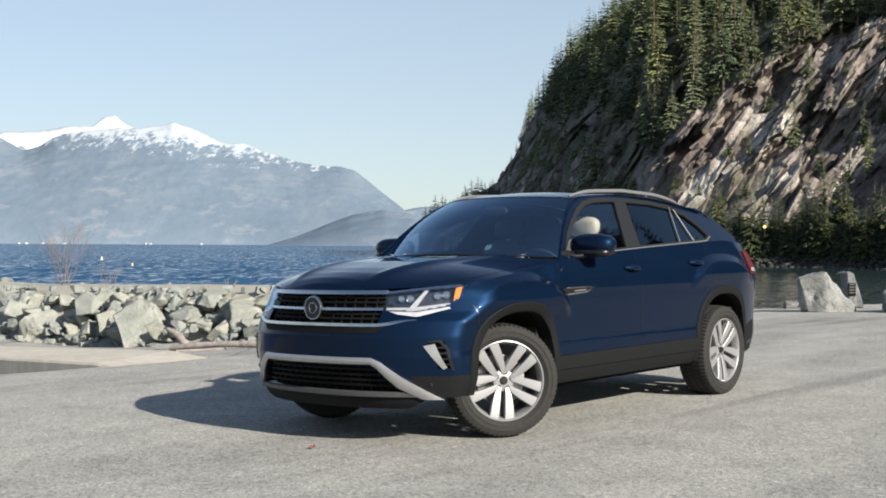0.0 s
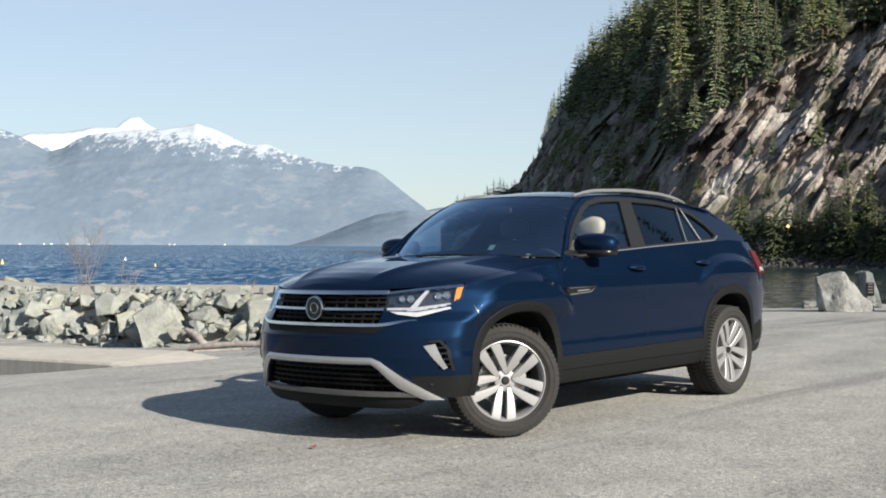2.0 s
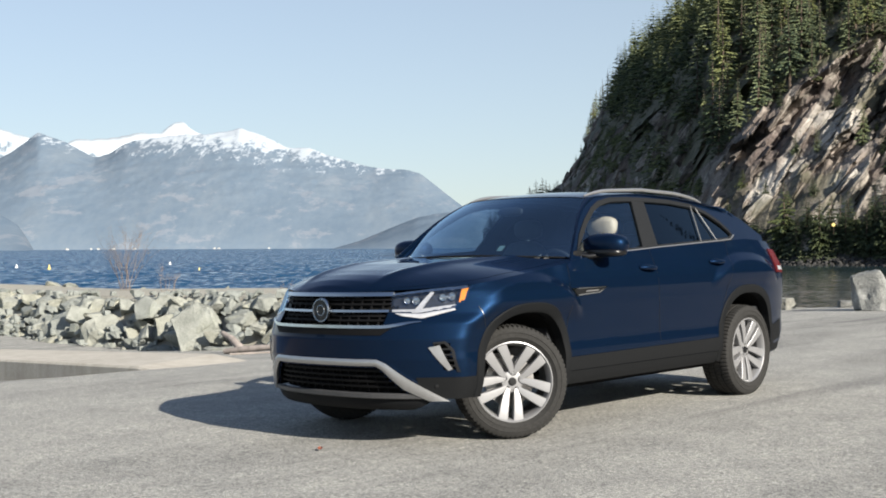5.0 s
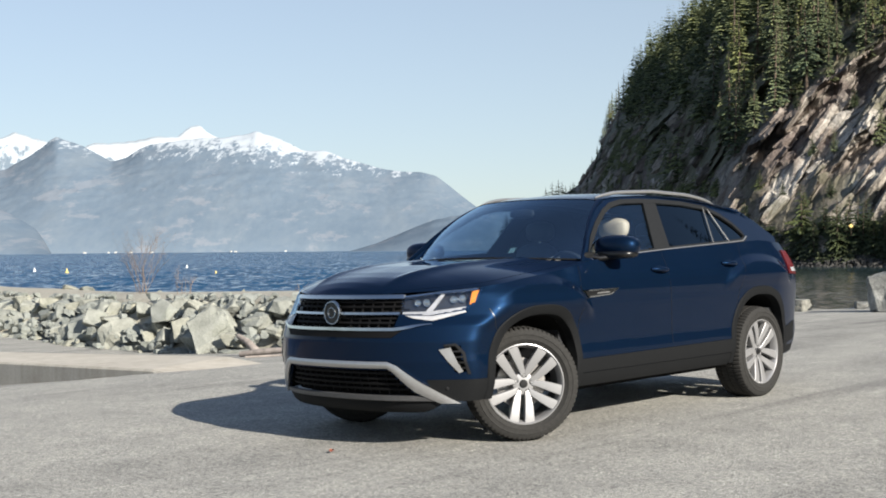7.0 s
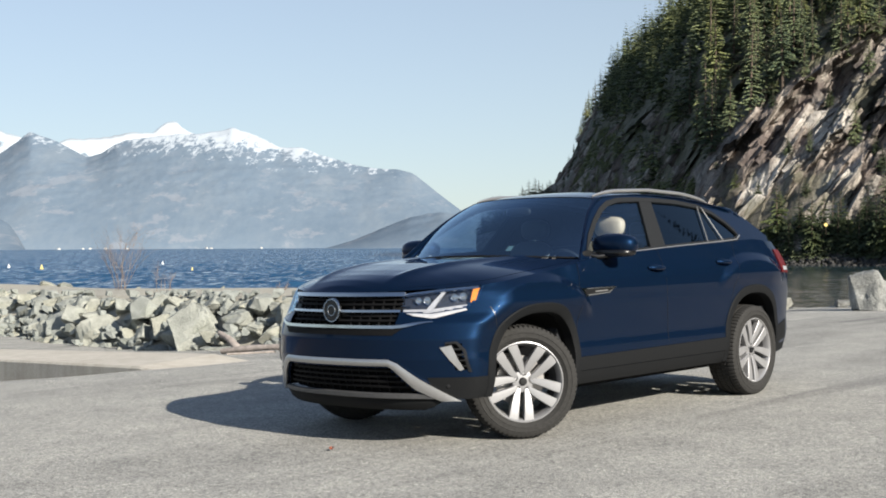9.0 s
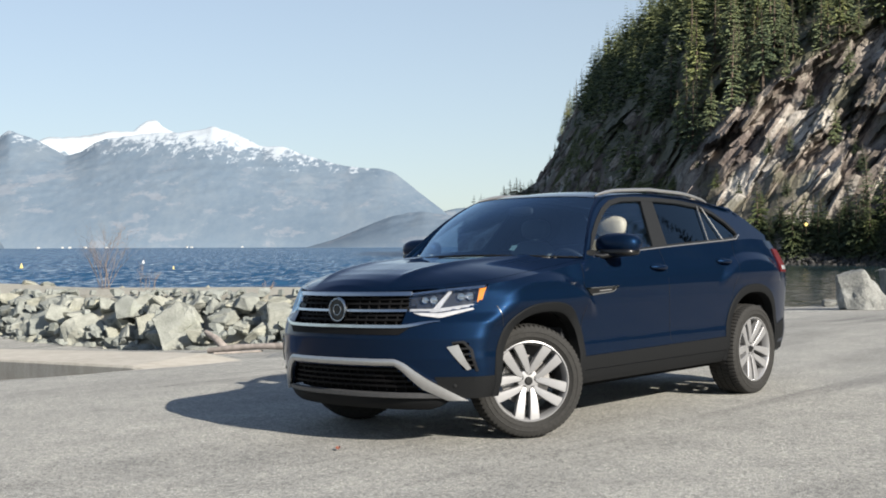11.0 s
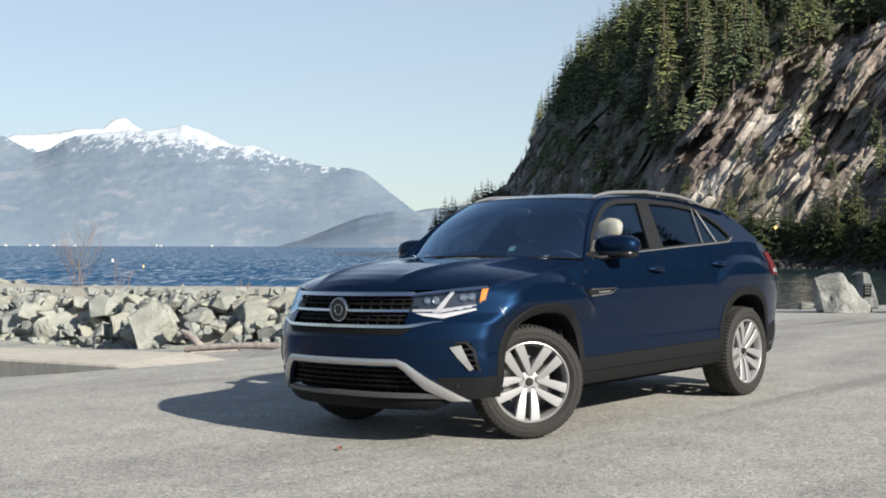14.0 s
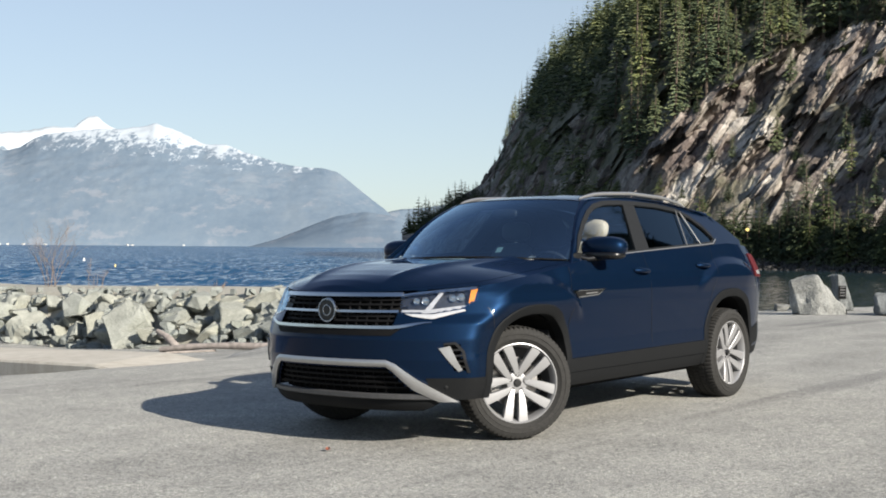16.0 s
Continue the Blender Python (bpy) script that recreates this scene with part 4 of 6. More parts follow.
# tailgate: sloping rear glass and the panel under it
rows = []
for k in np.linspace(0, 1, 20):
    line = []
    for t in np.linspace(-1, 1, 21):
        a = np.array((-1.88, 0.594 * t, roof_z(-1.88, 0.594 * t)))
        b = np.array((float(tail_x(0.66 * abs(t), 1.26)) + 0.01, 0.66 * t, 1.262))
        q = a * (1 - k) + b * k + np.array((-0.5, 0, 0.8)) * 0.02 * math.sin(math.pi * k)
        line.append(q)
    rows.append(line)
shaded(part("rear_window", grid_mesh(rows), BLACK, SUV, "dark sloping rear window"))
GATE = np.array(rows)
for side in (1, -1):
    strip = GATE[:, -5:] if side > 0 else GATE[:, :5]
    shaded(part("tailgate_flank", grid_mesh((strip + np.array((-0.004, side * 0.004, 0.006))).tolist()), PAINT, SUV), 40)
side_lines = [[(-1.78, 0.56 * s, 1.612 - 0.03 * s * s) for s in np.linspace(-1, 1, 9)], [(-1.96, 0.55 * s, 1.565 - 0.03 * s * s) for s in np.linspace(-1, 1, 9)]]
shaded(part("spoiler", solid(side_lines, 0.025), PAINT, SUV))

# glasshouse sides
FRAME = [(0.88, 1.17), (0.67, 1.355), (0.51, 1.473), (0.335, 1.583), (0.18, 1.642), (-0.02, 1.66), (-0.25, 1.675), (-0.55, 1.679), (-0.9, 1.666), (-1.25, 1.635), (-1.55, 1.60), (-1.84, 1.595), (-2.08, 1.485), (-2.30, 1.345), (-2.25, 1.27), (-1.9, 1.29), (-1.6, 1.30), (-1.1, 1.275), (-0.3, 1.235), (0.3, 1.21), (0.75, 1.175)]
OPEN = [(0.76, 1.225), (0.60, 1.35), (0.445, 1.457), (0.285, 1.548), (0.15, 1.602), (-0.02, 1.632), (-0.25, 1.640), (-0.55, 1.640), (-0.9, 1.63), (-1.25, 1.598), (-1.45, 1.54), (-1.60, 1.462), (-1.685, 1.388), (-1.70, 1.345), (-1.60, 1.318), (-1.38, 1.306), (-1.08, 1.294), (-0.34, 1.262), (0.13, 1.237), (0.5, 1.222)]


def offset_loop(loop, d):
    p = np.array(loop)
    t = np.roll(p, -1, 0) - np.roll(p, 1, 0)
    n = np.stack([t[:, 1], -t[:, 0]], 1)
    return p + d * n / np.linalg.norm(n, axis=1, keepdims=True)


def loop_plate(name, loop, holes, lift, material, side, label="", smooth_faces=False, inward=0.0):
    """A flat-filled outline of (x, z) laid on the glasshouse side."""
    bm = bmesh.new()
    edges = []
    for ring in (loop, *holes):
        vs = [bm.verts.new((x, 0, z)) for x, z in ring]
        edges += [bm.edges.new((vs[i], vs[(i + 1) % len(vs)])) for i in range(len(vs))]
    bmesh.ops.triangle_fill(bm, use_beauty=True, use_dissolve=False, edges=edges)
    for w in bm.verts:
        w.co.y = side * (upper_y(w.co.x, w.co.z) + lift)
    bmesh.ops.recalc_face_normals(bm, faces=bm.faces)
    if inward:
        for f in bm.faces:
            if f.normal.y * side < 0:
                f.normal_flip()
        bmesh.ops.solidify(bm, geom=bm.faces[:], thickness=inward)
    return shaded(part(name, bm, material, SUV, label), 30)


def glass_pane(name, lines, material, side, label):
    (a0, a1), (b0, b1) = lines
    top = [p for p in OPEN[1:14] if min(a0[0], b0[0]) < p[0] < max(a0[0], b0[0])]
    low = [p for p in OPEN[13:] if min(a1[0], b1[0]) < p[0] < max(a1[0], b1[0])]
    ring = [a0] + sorted(top, key=lambda p: -p[0]) + [b0, b1] + sorted(low, key=lambda p: p[0]) + [a1]
    ob = loop_plate(name, ring, (), -0.012, material, side, label)
    ob.visible_shadow = material is PRIVACY
    return ob


for side in (1, -1):
    loop_plate("side_frame", FRAME, (OPEN,), 0.0, PAINT, side, inward=0.02)
    trim_in = offset_loop(OPEN, -0.014)
    loop_plate("window_trim", offset_loop(OPEN, 0.02), (trim_in,), 0.007, PILLAR, side, "satin dark grey window surround", inward=0.016)
    low = [(x, z - 0.004) for x, z in OPEN[13:]][::-1] 
    line = [(x, side * (upper_y(x, z) + 0.017), z) for x, z in [(0.62, 1.216)] + low[:-1] + [(-1.705, 1.35)]]
    tube("chrome_strip", line, 0.007, SATIN, SUV, "satin chrome belt strip", 6)
    glass_pane("door_window", (((0.76, 1.225), (0.759, 1.224)), ((-0.32, 1.64), (-0.115, 1.25))), GLASS, side, "clear front door window")
    glass_pane("door_window", (((-0.50, 1.64), (-0.335, 1.262)), ((-1.235, 1.60), (-1.07, 1.294))), PRIVACY, side, "dark tinted rear door window")
    glass_pane("quarter_window", (((-1.235, 1.60), (-1.07, 1.294)), ((-1.705, 1.355), (-1.70, 1.345))), PRIVACY, side, "dark tinted rear quarter window")
    bp = [[(-0.32, 1.64), (-0.50, 1.64)], [(-0.115, 1.25), (-0.335, 1.262)]]
    P = np.array([[(x, side * (upper_y(x, z) + 0.004), z) for x, z in r] for r in bp])
    part("centre_pillar", solid(P, 0.02 * side), PILLAR, SUV, "satin dark grey centre pillar")
    for p, q in (((-1.235, 1.60), (-1.07, 1.294)), ((-1.30, 1.588), (-1.36, 1.306))):
        tube("window_divider", [(p[0], side * (upper_y(*p) + 0.003), p[1]), (q[0], side * (upper_y(*q) + 0.003), q[1])], 0.0055, DIVIDER, SUV, "thin grey window divider", 6)
    # roof rail
    rx = np.linspace(0.24, -1.45, 26)
    rail = [(x, side * (0.595 - 0.02 * ((x + 0.6) / 0.85) ** 2), roof_z(x, 0.595) + 0.008 + 0.030 * (1 - ((x + 0.6) / 0.86) ** 6)) for x in rx]
    tube("roof_rail", rail, [0.004 + 0.0085 * min(1, (1 - abs((x + 0.6) / 0.86) ** 8) + 0.15) for x in rx], SATIN, SUV, "satin silver roof rail", 8, 1.15)

# front pillars between the screen and the side frames, and the gutters over the doors
for side in (1, -1):
    edge = resample(SC[:, -1 if side > 0 else 0], 14)
    rim = resample([(x, side * (upper_y(x, z) + 0.001), z) for x, z in FRAME[:5]], 14)
    rows = [edge * (1 - k) + rim * k + np.array((0.0, side * 0.018 * math.sin(math.pi * k), 0.012 * math.sin(math.pi * k))) for k in np.linspace(0, 1, 6)]
    bm = grid_mesh([r.tolist() for r in rows])
    bmesh.ops.recalc_face_normals(bm, faces=bm.faces)
    shaded(part("front_pillar", bm, PAINT, SUV), 40)
    rim = resample([(x, side * (upper_y(x, z) + 0.001), z) for x, z in FRAME[4:12]], 40)
    edge = np.array([(x, side * 0.60, roof_z(x, 0.60)) for x in rim[:, 0]])
    rows = [edge * (1 - k) + rim * k + np.array((0.0, side * 0.008, 0.010)) * math.sin(math.pi * k) for k in np.linspace(0, 1, 5)]
    bm = grid_mesh([r.tolist() for r in rows])
    bmesh.ops.recalc_face_normals(bm, faces=bm.faces)
    shaded(part("roof_gutter", bm, PAINT, SUV), 40)

# arch cladding and sills
def cladding(arch, side, name):
    cx, cz, a, b = arch
    rows = []
    rings = ((1.0, 0.002), (0.985, 0.012), (0.90, 0.014), (0.865, 0.008), (0.855, -0.06))
    pts = []
    for s in np.linspace(0, 1, 5)[:-1]:
        pts.append((1.0, -0.105 * (1 - s)))
    for ang in np.linspace(0, math.pi, 40):
        c, sn = math.cos(ang), math.sin(ang)
        pts.append((math.copysign(abs(c) ** 0.8, c), abs(sn) ** 0.8))
    for s in np.linspace(0, 1, 5)[1:]:
        pts.append((-1.0, -0.105 * s))
    for ex, ez in pts:
        line = []
        for f, lift in rings:
            x = cx + a * f * ex
            z = cz + (b * f * ez if ez > 0 else ez)
            line.append((x, side * (float(side_y(x, max(z, 0.33))) + lift), z))
        rows.append(line)
    bm = grid_mesh(rows)
    bmesh.ops.recalc_face_normals(bm, faces=bm.faces)
    ob = shaded(part(name, bm, CLADDING, SUV, "dark grey plastic wheel arch trim"), 40)
    # liner behind the arch
    rows = []
    for ex, ez in pts:
        rows.append([(cx + a * 0.86 * ex, side * y, cz + (b * 0.86 * ez if ez > 0 else ez)) for y in (0.90, 0.45)])
    part("wheel_liner", grid_mesh(rows), LINER, SUV)


for side in (1, -1):
    for arch in ARCHES:
        cladding(arch, side, "arch_trim")
    xs = np.linspace(1.0, -1.06, 30)
    side_plate("sill_trim", [(x, 0.500 + 0.012 * (1 - x) / 2) for x in xs], [(x, 0.405) for x in xs], 0.012, 0.03, CLADDING, SUV, side, "dark grey plastic sill trim", 30, 4)
    side_plate("sill_trim", [(x, 0.400) for x in xs], [(x, 0.305) for x in xs], 0.004, 0.05, CLADDING, SUV, side, "dark grey plastic sill trim", 30, 4)
    # lower corner of the front bumper, dark
    nose_plate("bumper_corner", [(side * y, 0.455) for y in np.linspace(0.70, 0.89, 8)], [(side * y, 0.315) for y in np.linspace(0.72, 0.89, 8)], 0.006, 0.03, CLADDING, SUV, "dark grey lower bumper corner")
    side_plate("bumper_corner", [(1.905, 0.455), (2.10, 0.455)], [(1.905, 0.315), (2.08, 0.315)], 0.006, 0.03, CLADDING, SUV, side, "dark grey lower bumper corner", 8)
    side_plate("rear_corner", [(-2.02, 0.56), (-2.28, 0.60)], [(-2.02, 0.32), (-2.24, 0.34)], 0.006, 0.03, CLADDING, SUV, side, "dark grey lower rear bumper", 10)

# grille
nose_plate("grille_backing", [(y, 0.985) for y in np.linspace(-0.53, 0.53, 20)], [(y, 0.77) for y in np.linspace(-0.60, 0.60, 20)], -0.05, 0.02, LINER, SUV)
for z in (0.955, 0.925, 0.850, 0.822):
    nose_plate("grille_slat", [(y, z + 0.006) for y in np.linspace(-0.51, 0.51, 20)], [(y, z - 0.006) for y in np.linspace(-0.51, 0.51, 20)], -0.02, 0.02, MESH, SUV)
for y in np.linspace(-0.46, 0.46, 13):
    if abs(y) > 0.09:
        nose_plate("grille_post", [(y - 0.004, 0.975), (y + 0.004, 0.975)], [(y - 0.004, 0.785), (y + 0.004, 0.785)], -0.024, 0.02, MESH, SUV, n=3, m=2)
ny = np.linspace(-0.515, 0.515, 31)
nose_plate("grille_bar", [(y, 1.003) for y in ny], [(y, 0.977) for y in ny], 0.012, 0.03, CHROME, SUV, "chrome upper grille bar", 31, 5)
nose_plate("grille_bar", [(y, 0.890) for y in ny], [(y, 0.874) for y in ny], 0.004, 0.03, CHROME, SUV, "thin chrome grille bar", 31, 4)
by = np.linspace(-0.72, 0.72, 41)
curl = lambda y: 0.782 + 0.032 * smooth(0.50, 0.72, abs(y))
nose_plate("grille_bar", [(y, curl(y) + 0.010 * (1 - smooth(0.6, 0.72, abs(y)) * 0.7)) for y in by], [(y, curl(y) - 0.010 * (1 - smooth(0.6, 0.72, abs(y)) * 0.7)) for y in by], 0.012, 0.03, CHROME, SUV, "chrome lower grille bar", 41, 4)
nose_plate("grille_lip", [(y, 0.772) for y in np.linspace(-0.56, 0.56, 24)], [(y, 0.728) for y in np.linspace(-0.5, 0.5, 24)], 0.005, 0.02, MESH, SUV, "black plastic grille lip")
# round badge, plain
bx = float(nose_x(0, 0.886)) + 0.012
for name, prof, mat in (("badge_plate", ((0.0, 0.012), (0.066, 0.010), (0.072, -0.01), (0.0, -0.012)), BLACK), ("badge_ring", ((0.066, 0.004), (0.069, 0.016), (0.078, 0.016), (0.083, 0.0), (0.078, -0.016)), CHROME), ("badge_inner_ring", ((0.030, 0.010), (0.031, 0.016), (0.037, 0.016), (0.039, 0.010)), CHROME)):
    bm = lathe(prof, 48)
    bm.transform(Matrix.Translation((bx, 0, 0.886)) @ Matrix.Rotation(-math.pi / 2, 4, "Z"))
    shaded(part(name, bm, mat, SUV, "plain round chrome emblem" if name == "badge_ring" else ""), 40)

# headlamps
for side in (1, -1):
    lamp = shaded(nose_plate("headlamp", [(side * y, z) for y, z in ((0.505, 0.985), (0.70, 1.012), (0.84, 1.032), (0.885, 1.03))], [(side * y, z) for y, z in ((0.53, 0.872), (0.70, 0.855), (0.84, 0.885), (0.885, 0.95))], -0.05, 0.02, LAMP_INNER, SUV, "clear headlamp with bright silver light strips", 24, 8))
    nose_plate("lens", [(side * y, z) for y, z in ((0.505, 0.990), (0.70, 1.017), (0.84, 1.036), (0.892, 1.034))], [(side * y, z) for y, z in ((0.53, 0.868), (0.70, 0.850), (0.84, 0.882), (0.890, 0.95))], 0.006, 0.004, LENS, lamp, "", 24, 6).visible_shadow = False
    nose_plate("light_strip", [(side * y, z) for y, z in ((0.53, 0.890), (0.68, 0.890), (0.86, 0.918))], [(side * y, z) for y, z in ((0.53, 0.876), (0.68, 0.866), (0.855, 0.897))], -0.008, 0.02, WHITE_LENS, lamp, "white light strip", 20, 3)
    nose_plate("light_strip", [(side * y, z) for y, z in ((0.655, 0.885), (0.71, 0.995))], [(side * y, z) for y, z in ((0.69, 0.885), (0.728, 0.995))], -0.012, 0.02, WHITE_LENS, lamp, "white light strip", 10, 3)
    nose_plate("brow", [(side * y, z) for y, z in ((0.51, 0.990), (0.70, 1.016), (0.87, 1.034))], [(side * y, z) for y, z in ((0.51, 0.979), (0.70, 1.001), (0.87, 1.017))], -0.004, 0.02, CHROME, lamp, "", 20, 3)
    nose_plate("side_marker", [(side * y, z) for y, z in ((0.852, 1.012), (0.888, 1.022))], [(side * y, z) for y, z in ((0.862, 0.915), (0.888, 0.95))], -0.002, 0.02, AMBER, lamp, "amber side marker", 8, 6)
    nose_plate("lower_trim", [(side * y, z) for y, z in ((0.55, 0.868), (0.70, 0.862), (0.85, 0.893))], [(side * y, z) for y, z in ((0.60, 0.850), (0.715, 0.832), (0.86, 0.882))], 0.004, 0.02, WHITE_LENS, lamp, "", 18, 4)
    for y, z, r in ((0.598, 0.944, 0.022), (0.645, 0.944, 0.026), (0.775, 0.962, 0.024), (0.815, 0.966, 0.026)):
        bm = lathe(((0.0, 0.010), (r * 0.6, 0.006), (r * 0.72, 0.0), (r, 0.012), (r * 1.1, -0.01)), 24)
        bm.transform(Matrix.Translation((float(nose_x(y, z)) - 0.03, side * (y - 0.012), z)) @ Matrix.Rotation(-math.pi / 2 + side * 0.35, 4, "Z"))
        shaded(part("projector", bm, REFLECTOR, lamp), 40)
    bm = lathe(((0.0, 0.004), (0.010, 0.003), (0.013, -0.004)), 16)
    bm.transform(Matrix.Translation((float(nose_x(0.80, 0.40)) + 0.008, side * 0.80, 0.40)) @ Matrix.Rotation(-math.pi / 2 + side * 0.8, 4, "Z"))
    shaded(part("parking_sensor", bm, BLACK, SUV), 40)
    # lower side vent with fins
    vent = nose_plate("side_vent", [(side * y, 0.675) for y in (0.77, 0.87)], [(side * y, 0.49) for y in (0.86, 0.912)], -0.035, 0.02, LINER, SUV, "black side vent with fins", 10, 6)
    nose_plate("vent_blade", [(side * 0.775, 0.648), (side * 0.832, 0.662)], [(side * 0.866, 0.497), (side * 0.886, 0.508)], 0.008, 0.02, SATIN, vent, "satin silver vent blade", 8, 8)
    for k in range(4):
        z = 0.640 - 0.036 * k
        nose_plate("fin", [(side * (0.838 + 0.012 * k), z), (side * (0.892 + 0.004 * k), z + 0.003)], [(side * (0.838 + 0.012 * k), z - 0.010), (side * (0.892 + 0.004 * k), z - 0.007)], 0.006, 0.03, BLACK, vent, "", 6, 3)
    nose_plate("vent_rim", [(side * y, z) for y, z in ((0.80, 0.680), (0.86, 0.688), (0.90, 0.63), (0.918, 0.49))], [(side * y, z) for y, z in ((0.80, 0.668), (0.853, 0.672), (0.888, 0.62), (0.905, 0.49))], 0.006, 0.015, BLACK, vent, "", 20, 3)

# lower intake and silver surround
nose_plate("intake_backing", [(y, 0.53) for y in np.linspace(-0.5, 0.5, 16)], [(y, 0.345) for y in np.linspace(-0.62, 0.62, 16)], -0.06, 0.02, LINER, SUV)
for z in (0.495, 0.46, 0.425, 0.39):
    w = 0.47 + (0.52 - z) * 0.85
    nose_plate("intake_slat", [(y, z + 0.007) for y in np.linspace(-w, w, 20)], [(y, z - 0.007) for y in np.linspace(-w, w, 20)], -0.02, 0.03, MESH, SUV)
for y in np.linspace(-0.5, 0.5, 15):
    nose_plate("intake_post", [(y - 0.004, 0.52), (y + 0.004, 0.52)], [(y - 0.004, 0.36), (y + 0.004, 0.36)], -0.026, 0.02, MESH, SUV, n=3, m=2)
up = [(-0.845, 0.300), (-0.62, 0.474), (-0.535, 0.543), (-0.48, 0.564), (0.48, 0.564), (0.535, 0.543), (0.62, 0.474), (0.845, 0.300)]
dn = [(-0.745, 0.312), (-0.625, 0.385), (-0.515, 0.512), (-0.475, 0.541), (0.475, 0.541), (0.515, 0.512), (0.625, 0.385), (0.745, 0.312)]
seg = [np.concatenate([np.linspace(p, q, 7)[:-1] for p, q in zip(np.array(l)[:-1], np.array(l)[1:])] + [np.array(l)[-1:]]) for l in (up, dn)]


def exact_plate(name, a, b, lift, thick, material, parent, label, m=4):
    """Like nose_plate, but the two lines keep their own points."""
    rows = []
    for k in np.linspace(0, 1, m):
        yz = a * (1 - k) + b * k
        x = nose_x(yz[:, 0], yz[:, 1]) + lift + 0.008 * math.sin(math.pi * k)
        rows.append(np.stack([x, yz[:, 0] * (1 + 0.3 * lift), yz[:, 1]], 1))
    return shaded(part(name, solid(np.array(rows), -thick), material, parent, label), 40)


exact_plate("skid_surround", seg[0], seg[1], 0.006, 0.016, SATIN, SUV, "satin silver lower grille surround", 5)
# the bar faces down; a darker alloy colour gives it that shade
exact_plate("skid_bar", np.stack([np.linspace(-0.66, 0.66, 30), np.full(30, 0.339)], 1), np.stack([np.linspace(-0.74, 0.74, 30), np.full(30, 0.330)], 1), 0.0, 0.016, ALLOY_DARK, SUV, "silver lower bumper bar, its downward shade in the colour", 4)
exact_plate("chin", np.stack([np.linspace(-0.80, 0.80, 30), np.full(30, 0.324)], 1), np.stack([np.linspace(-0.62, 0.62, 30), np.full(30, 0.272)], 1), -0.06, 0.05, CLADDING, SUV, "dark grey chin spoiler", 4)

# mirrors, handles, side badges, lamps
for side in (1, -1):
    my = 0.985 if side > 0 else 0.945
    mirror = shaded(part("door_mirror", blob((0.545, side * my, 1.283), (0.105, 0.182, 0.082), 2.5), PAINT, SUV, "blue door mirror with a black base"), 60)
    shaded(part("mirror_base", blob((0.555, side * (my - 0.005), 1.226), (0.098, 0.168, 0.034), 3.0), BLACK, mirror))
    tube("mirror_arm", [(0.70, side * 0.86, 1.215), (0.665, side * 0.92, 1.20), (0.60, side * 0.97, 1.212)], [0.035, 0.03, 0.03], BLACK, mirror, "", 10, 0.7)
    shaded(part("mirror_foot", blob((0.735, side * 0.875, 1.215), (0.075, 0.018, 0.032), 2.6), CLADDING, mirror), 60)
    tube("chrome_line", [(0.47, side * (1.0 + d), 1.25 + 0.0 * d) for d in np.linspace(-0.1, 0.12, 8)], 0.004, CHROME, mirror, "", 6)
    for x, z in ((-0.03, 1.103), (-1.05, 1.128)):
        y = float(side_y(x, z))
        handle = tube("door_handle", [(x + d, side * (y + 0.004 + 0.034 * (1 - (d / 0.105) ** 4)), z + 0.004 * d / 0.1) for d in np.linspace(-0.105, 0.105, 13)], [0.012 + 0.006 * (1 - abs(k - 6) / 6) for k in range(13)], PAINT, SUV, "blue door handle", 10, 1.1)
        shaded(part("handle_cup", blob((x, side * (y - 0.006), z), (0.075, 0.010, 0.028), 2.4), PAINT, handle), 60)
    # side badge: chrome outline with a dark middle
    pts = [(0.97, 0.982), (0.91, 0.925), (0.62, 0.94), (0.53, 0.985)]
    badge = side_plate("side_badge", [pts[0], pts[3]], [pts[1], pts[2]], 0.006, 0.006, CHROME, SUV, side, "chrome outlined side badge", 12)
    side_plate("badge_insert", [(0.935, 0.973), (0.565, 0.976)], [(0.905, 0.936), (0.63, 0.949)], 0.0085, 0.004, BLACK, badge, side, "", 12)
    side_plate("badge_bar", [(0.80, 0.960), (0.65, 0.964)], [(0.80, 0.952), (0.65, 0.956)], 0.011, 0.003, SATIN, badge, side, "", 6)
    tail = side_plate("tail_lamp", [(-2.05, 1.225), (-2.20, 1.215)], [(-2.10, 1.02), (-2.32, 1.01)], 0.012, 0.03, RED, SUV, side, "red and white tail lamp", 12, 6)
    side_plate("reversing_lens", [(-2.15, 1.075), (-2.275, 1.07)], [(-2.16, 1.04), (-2.29, 1.035)], 0.0155, 0.01, WHITE_LENS, tail, side, "", 6)

# underbody
bm = bmesh.new()
bmesh.ops.create_cube(bm, size=1.0, matrix=Matrix.Translation((0, 0, 0.34)) @ Matrix.Diagonal((2.1, 1.70, 0.14, 1)))
bmesh.ops.bevel(bm, geom=bm.edges[:], offset=0.03, segments=2, affect="EDGES")
part("underbody", bm, LINER, SUV)
bm = bmesh.new()
bmesh.ops.create_cube(bm, size=1.0, matrix=Matrix.Translation((0, 0, 0.42)) @ Matrix.Diagonal((4.5, 0.95, 0.20, 1)))
bmesh.ops.bevel(bm, geom=bm.edges[:], offset=0.05, segments=2, affect="EDGES")
part("chassis", bm, LINER, SUV)

